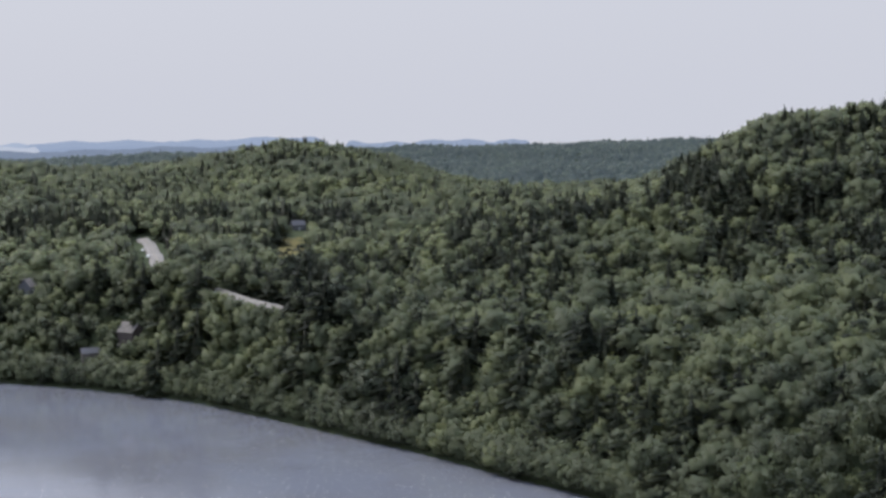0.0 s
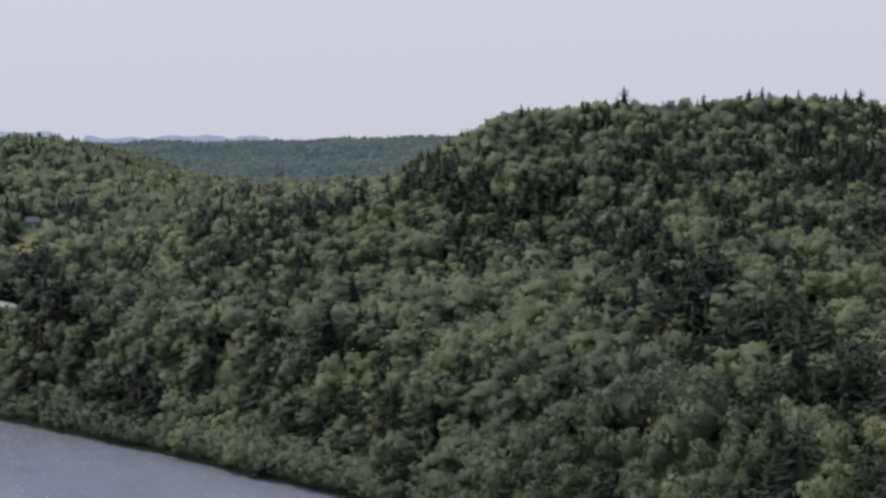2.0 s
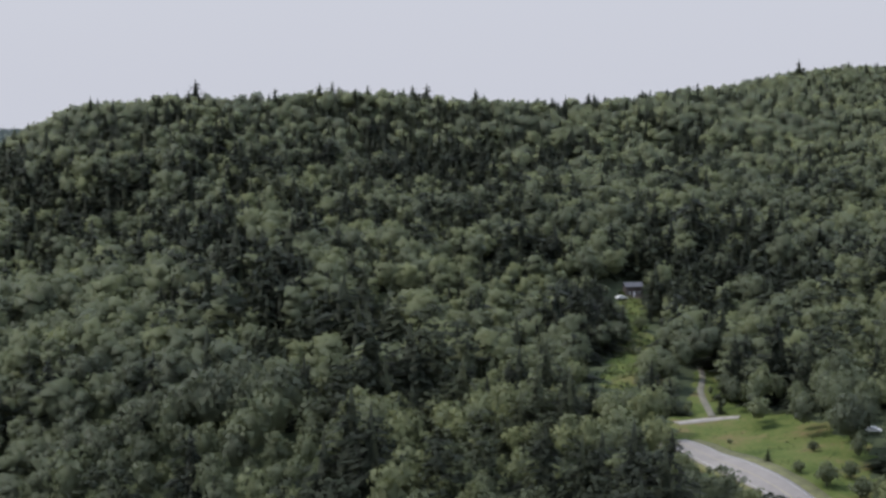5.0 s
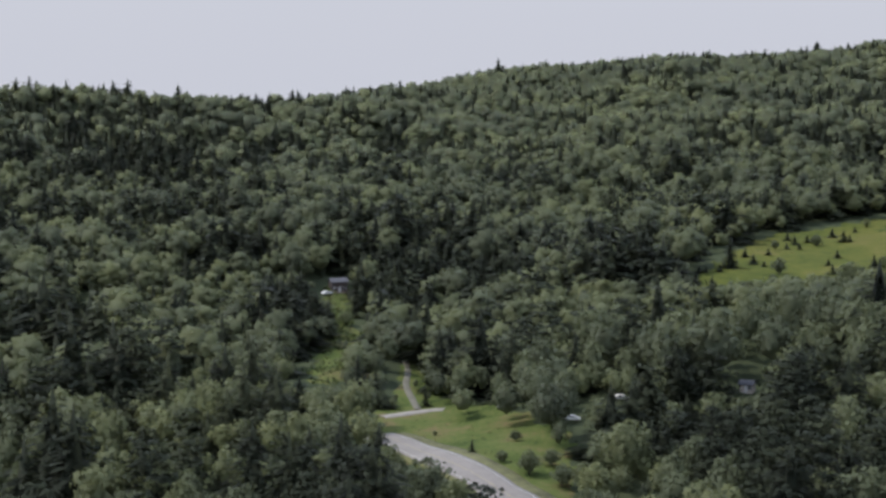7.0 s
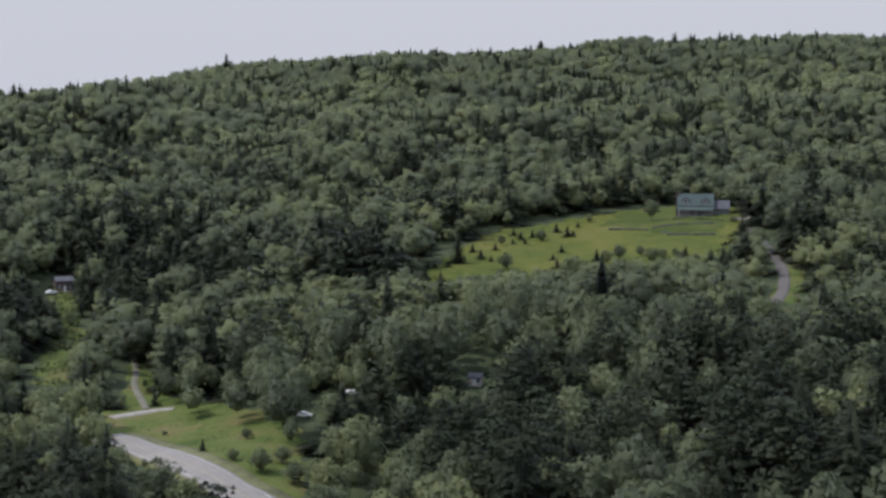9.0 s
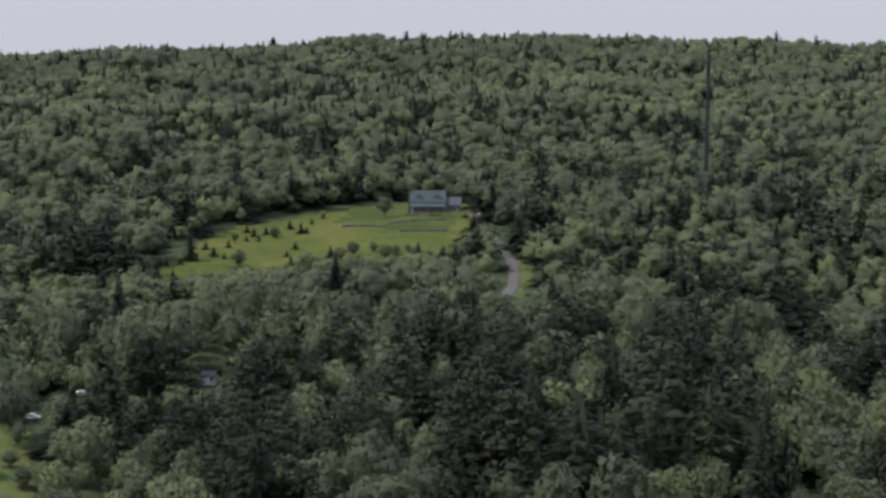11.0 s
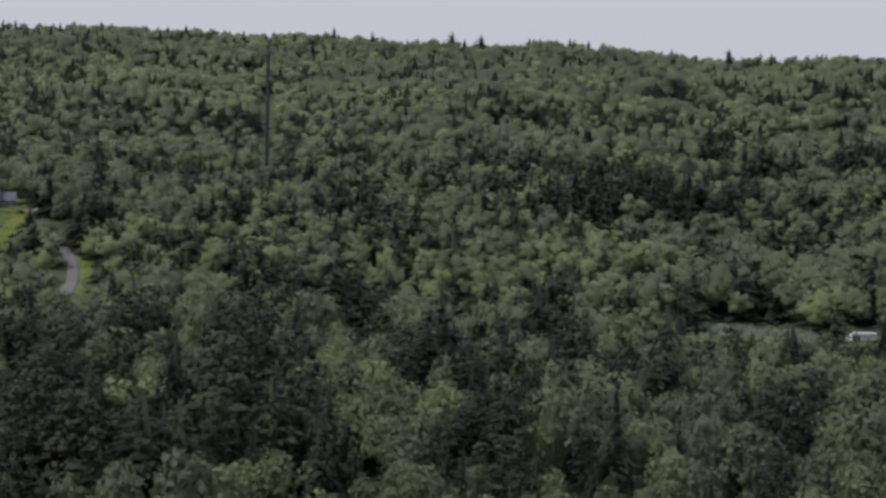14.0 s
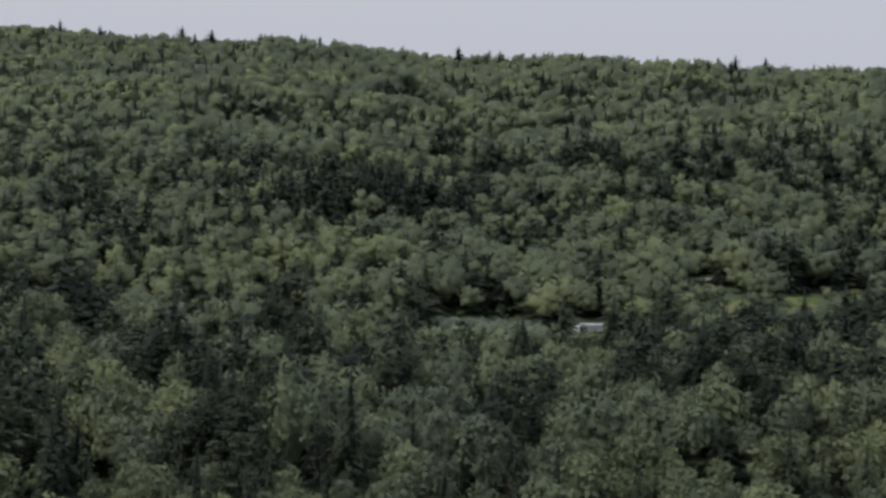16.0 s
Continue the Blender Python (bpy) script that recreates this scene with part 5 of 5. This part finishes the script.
# ---- vehicles ----
def car(az, el, paint, label, turn, lift=0.75, onto=None):
    c = at_spot("car", az, el, lift, turn, 0.05)
    if onto:
        c.matrix_basis = onto
    prof = [(-2.2, 0.35), (2.2, 0.35), (2.25, 0.75), (1.2, 0.95), (0.75, 1.42), (-1.1, 1.45), (-1.75, 0.98), (-2.25, 0.9)]
    bm = bmesh.new()
    sides = [[bm.verts.new((x, s * (0.88 if z < 1.2 else 0.7), z)) for x, z in prof] for s in (-1, 1)]
    bm.faces.new(sides[0])
    bm.faces.new(sides[1][::-1])
    for k in range(8):
        bm.faces.new((sides[0][k], sides[0][(k + 1) % 8], sides[1][(k + 1) % 8], sides[1][k]))
    bmesh.ops.bevel(bm, geom=bm.edges[:], offset=0.06, segments=1, affect="EDGES")
    body = part("body", bm, paint, c)
    part("windshield", boxes((0.84, 1.06, -0.62, 0.62, 1.02, 1.3)), M_GLASS, body, "dark windscreen")
    for s in (-1, 1):
        part("side_window", boxes((-1.0, 0.6, s * 0.83 - 0.04, s * 0.83 + 0.01, 1.0, 1.3)), M_GLASS, body)
    for x in (-1.4, 1.4):
        for s in (-0.82, 0.82):
            bm = bmesh.new()
            bmesh.ops.create_cone(bm, cap_ends=True, segments=14, radius1=0.33, radius2=0.33, depth=0.2, matrix=pose(x, s, 0.33, 90, 0, 0))
            wh = part("wheel", bm, M_RUBBER, c)
            bm = bmesh.new()
            bmesh.ops.create_cone(bm, cap_ends=True, segments=10, radius1=0.19, radius2=0.19, depth=0.22, matrix=pose(x, s, 0.33, 90, 0, 0))
            part("rim", bm, M_STEEL, wh)
    return tagged(c, label, "car")


car(-9.83, -3.76, M_WHITE, "white car driving on the pale road", 75)
car(-9.66, -3.97, M_WHITE, "white car following another on the road", 75)
car(34.28, -9.96, M_WHITE, "white car parked under roadside trees", 80, 0.3)
car(36.64, -10.31, M_WHITE, "white car parked in deep tree shade", -8, 0.6)
car(38.25, -9.62, M_WHITE, "white car parked on a small grass lot", 12, 0.3)
car(39.7, -9.74, M_DARK_CAR, "dark car parked beside the small lot", -10, 0.3)
car(28.5, -6.17, M_WHITE, "white car parked beside the brown cabin", 30, 0.3)


def box_truck(az, el):
    t = at_spot("box_truck", az, el, 0.3, 4, 0.05)
    part("cargo_box", box(bmesh.new(), -3.4, 3.9, 0, 2.4, 0.95, 3.2, 0.06), M_GREY_BOX, t, "long dull grey cargo box")
    part("cargo_roof", box(bmesh.new(), -3.45, 3.95, -0.05, 2.45, 3.205, 3.35, 0.04), M_OFF_WHITE, t, "white cargo roof")
    cab = part("cab", box(bmesh.new(), -5.2, -3.5, 0.1, 2.3, 0.55, 2.6, 0.2), M_WHITE, t)
    part("side_window", boxes((-4.9, -3.9, 0.06, 0.12, 1.6, 2.3)), M_GLASS, cab)
    part("windshield", boxes((-5.24, -5.18, 0.4, 2.0, 1.6, 2.3)), M_GLASS, cab)
    part("chassis", boxes((-5.0, 3.9, 0.5, 1.9, 0.5, 0.95)), M_STEEL, t)
    for x in (-4.3, 1.4, 2.5):
        for y in (0.15, 2.25):
            bm = bmesh.new()
            bmesh.ops.create_cone(bm, cap_ends=True, segments=14, radius1=0.48, radius2=0.48, depth=0.28, matrix=pose(x, y, 0.48, 90, 0, 0))
            part("wheel", bm, M_RUBBER, t)
    tagged(t, "white box truck parked in a woodland yard", "truck")


box_truck(78.3, -7.44)
for k in range(6):
    x, y, z = spot(82.0 + 0.07 * k, -5.5 + 0.01 * (k % 2), 0.3)
    b_ = new("lumber")
    b_.matrix_basis = pose(x, y, z + 0.3, 0, 0, -82 + 25 * k)
    part("plank", boxes((-1.9, 1.9, -0.5, 0.5, 0.0, 0.35), (-1.7, 1.8, -0.4, 0.45, 0.35, 0.65 + 0.1 * (k % 3))), M_WOOD if k % 2 else M_BEIGE, b_)
    tagged(b_, "stack of weathered lumber in rough grass", "lumber", "lumber stacks")


for k in range(40):
    a = 73.3 + 3.5 * (k % 20) / 19 + stone_rng.uniform(-0.08, 0.08)
    x, y, z, hb = stand(a, (-6.95 if k < 20 else -7.1) + stone_rng.uniform(-0.05, 0.05), stone_rng.uniform(3.6, 6.4))
    bush = new("bush")
    bush.matrix_basis = Matrix.Translation((x, y, z - 0.3 * hb)) @ pose(0, 0, 0, 0, 0, stone_rng.uniform(0, 360)) @ Matrix.Diagonal((hb * 1.2, hb * 1.2, hb, 1))
    crown = new("crown", stone_rng.choice(PALE_CROWNS))
    crown.parent = bush
    tagged(bush, "pale silvery-leaved bush in a roadside row", "bush", "pale bushes by the yard")


# ---- mast and poles ----
def tube(bm, a, b2, r, sides=5):
    a, b2 = Vector(a), Vector(b2)
    q = (b2 - a).to_track_quat("Z", "Y").to_matrix().to_4x4()
    bmesh.ops.create_cone(bm, cap_ends=True, segments=sides, radius1=r, radius2=r, depth=(b2 - a).length, matrix=Matrix.Translation((a + b2) / 2) @ q)
    return bm


def lattice_mast():
    x, y = polar(58.67, 950)
    z = float(ground(x, y))
    top = EYE + 950 * math.tan(radians(1.62)) - z
    mast = new("lattice_mast")
    mast.matrix_basis = pose(x, y, z, 0, 0, -58.67)
    feet = [(0.7 * math.cos(a), 0.7 * math.sin(a)) for a in (radians(90), radians(210), radians(330))]
    part("base", boxes((-1.2, 1.2, -1.2, 1.2, -0.5, 0.4)), M_GRAVEL, mast)
    for fx, fy in feet:
        part("leg", tube(bmesh.new(), (fx, fy, 0.3), (fx, fy, top), 0.42), M_DARK_STEEL, mast)
    n = int(top / 1.2)
    for side in range(3):
        bm = bmesh.new()
        (ax, ay), (bx, by) = feet[side], feet[(side + 1) % 3]
        for k in range(n):
            z0, z1 = 0.4 + k * (top - 0.4) / n, 0.4 + (k + 1) * (top - 0.4) / n
            p, q = ((ax, ay), (bx, by)) if k % 2 else ((bx, by), (ax, ay))
            tube(bm, (*p, z0), (*q, z1), 0.15, 3)
            tube(bm, (*p, z1), (*q, z1), 0.12, 3)
        # light caught by the bars is put in as a paler steel
        part("bracing", bm, M_STEEL, mast, "galvanised cross bracing, paled as if sunlit")
    part("lightning_rod", tube(bmesh.new(), (0, 0, top), (0, 0, top + 2.5), 0.04), M_STEEL, mast)
    for zz, a in ((top - 1.5, 20), (top - 1.5, 140), (top - 1.5, 260), (top - 12, 200), (top * 0.42, 190)):
        bm = box(bmesh.new(), -0.15, 0.15, 1.0, 1.25, zz - 1.0, zz + 1.0)
        tube(bm, (0, 0.3, zz), (0, 1.0, zz), 0.05)
        bmesh.ops.rotate(bm, verts=bm.verts[:], cent=(0, 0, 0), matrix=Matrix.Rotation(radians(a), 3, "Z"))
        part("antenna", bm, M_STEEL, mast, "grey panel antenna")
    for a in (90, 210, 330):
        for zz in (0.5, 0.95):
            d = (34 * math.cos(radians(a)), 34 * math.sin(radians(a)))
            wx, wy = x + d[0], y + d[1]
            part("guy_wire", tube(bmesh.new(), (d[0], d[1], float(ground(wx, wy)) - z), (0, 0, top * zz), 0.02, 3), M_STEEL, mast)
    tagged(mast, "tall thin dark steel lattice mast with guy wires", "mast")


lattice_mast()


def utility_pole(az, el, h):
    p = at_spot("utility_pole", az, el, 0.4, 35, 0.4)
    part("pole", tube(bmesh.new(), (0, 0, -0.5), (0, 0, h), 0.16, 8), M_WOOD, p)
    arm = part("crossarm", boxes((-1.3, 1.3, -0.08, 0.08, h - 1.2, h - 1.0)), M_WOOD, p)
    for x in (-1.15, -0.4, 0.4, 1.15):
        part("insulator", tube(bmesh.new(), (x, 0, h - 1.0), (x, 0, h - 0.75), 0.07, 6), M_WHITE, arm)
    tagged(p, "weathered wooden utility pole with crossarm beside the road", "pole", "utility poles")


utility_pole(-9.05, -4.2, 15)
utility_pole(-8.9, -3.7, 14)
utility_pole(-12.3, -5.2, 14)

# ---- far distance ----
def far_ridge(name, az0, az1, r, base, peak, seed, colour, label):
    """A long low ridge at the edge of sight, with an uneven wooded top."""
    g2 = np.random.default_rng(seed)
    a = np.arange(az0, az1, 0.05)
    u = (a - az0) / (az1 - az0)
    ends = np.clip(np.minimum(u, 1 - u) * 12, 0, 1) ** 0.6
    top = base + (peak - base) * ends * (0.93 + 0.07 * np.sin(u * 23 + seed) * np.sin(u * 11)) + np.convolve(g2.normal(scale=1.6, size=len(a) + 4), np.ones(5) / 5, "valid")
    verts, faces = [], []
    for k, (q, t) in enumerate(zip(a, top)):
        for rr2, zz in ((r - 160, base - 60), (r - 60, base + (t - base) * 0.6), (r, t), (r + 90, base - 60)):
            px, py = polar(q, rr2)
            verts.append((px, py, zz))
        if k:
            faces += [(4 * k - 4 + j, 4 * k - 3 + j, 4 * k + 1 + j, 4 * k + j) for j in range(3)]
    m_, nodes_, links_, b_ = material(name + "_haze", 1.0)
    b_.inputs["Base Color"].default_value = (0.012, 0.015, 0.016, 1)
    # the blue of distance haze is painted on as the ridge's own glow
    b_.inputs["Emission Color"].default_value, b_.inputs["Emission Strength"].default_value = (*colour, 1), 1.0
    ob = mesh_object(name, verts, [f[::-1] for f in faces], m_, None, True)
    tagged(ob, label, "ridge", kind="structure")


def high(el, r):
    return EYE + r * math.tan(radians(el))


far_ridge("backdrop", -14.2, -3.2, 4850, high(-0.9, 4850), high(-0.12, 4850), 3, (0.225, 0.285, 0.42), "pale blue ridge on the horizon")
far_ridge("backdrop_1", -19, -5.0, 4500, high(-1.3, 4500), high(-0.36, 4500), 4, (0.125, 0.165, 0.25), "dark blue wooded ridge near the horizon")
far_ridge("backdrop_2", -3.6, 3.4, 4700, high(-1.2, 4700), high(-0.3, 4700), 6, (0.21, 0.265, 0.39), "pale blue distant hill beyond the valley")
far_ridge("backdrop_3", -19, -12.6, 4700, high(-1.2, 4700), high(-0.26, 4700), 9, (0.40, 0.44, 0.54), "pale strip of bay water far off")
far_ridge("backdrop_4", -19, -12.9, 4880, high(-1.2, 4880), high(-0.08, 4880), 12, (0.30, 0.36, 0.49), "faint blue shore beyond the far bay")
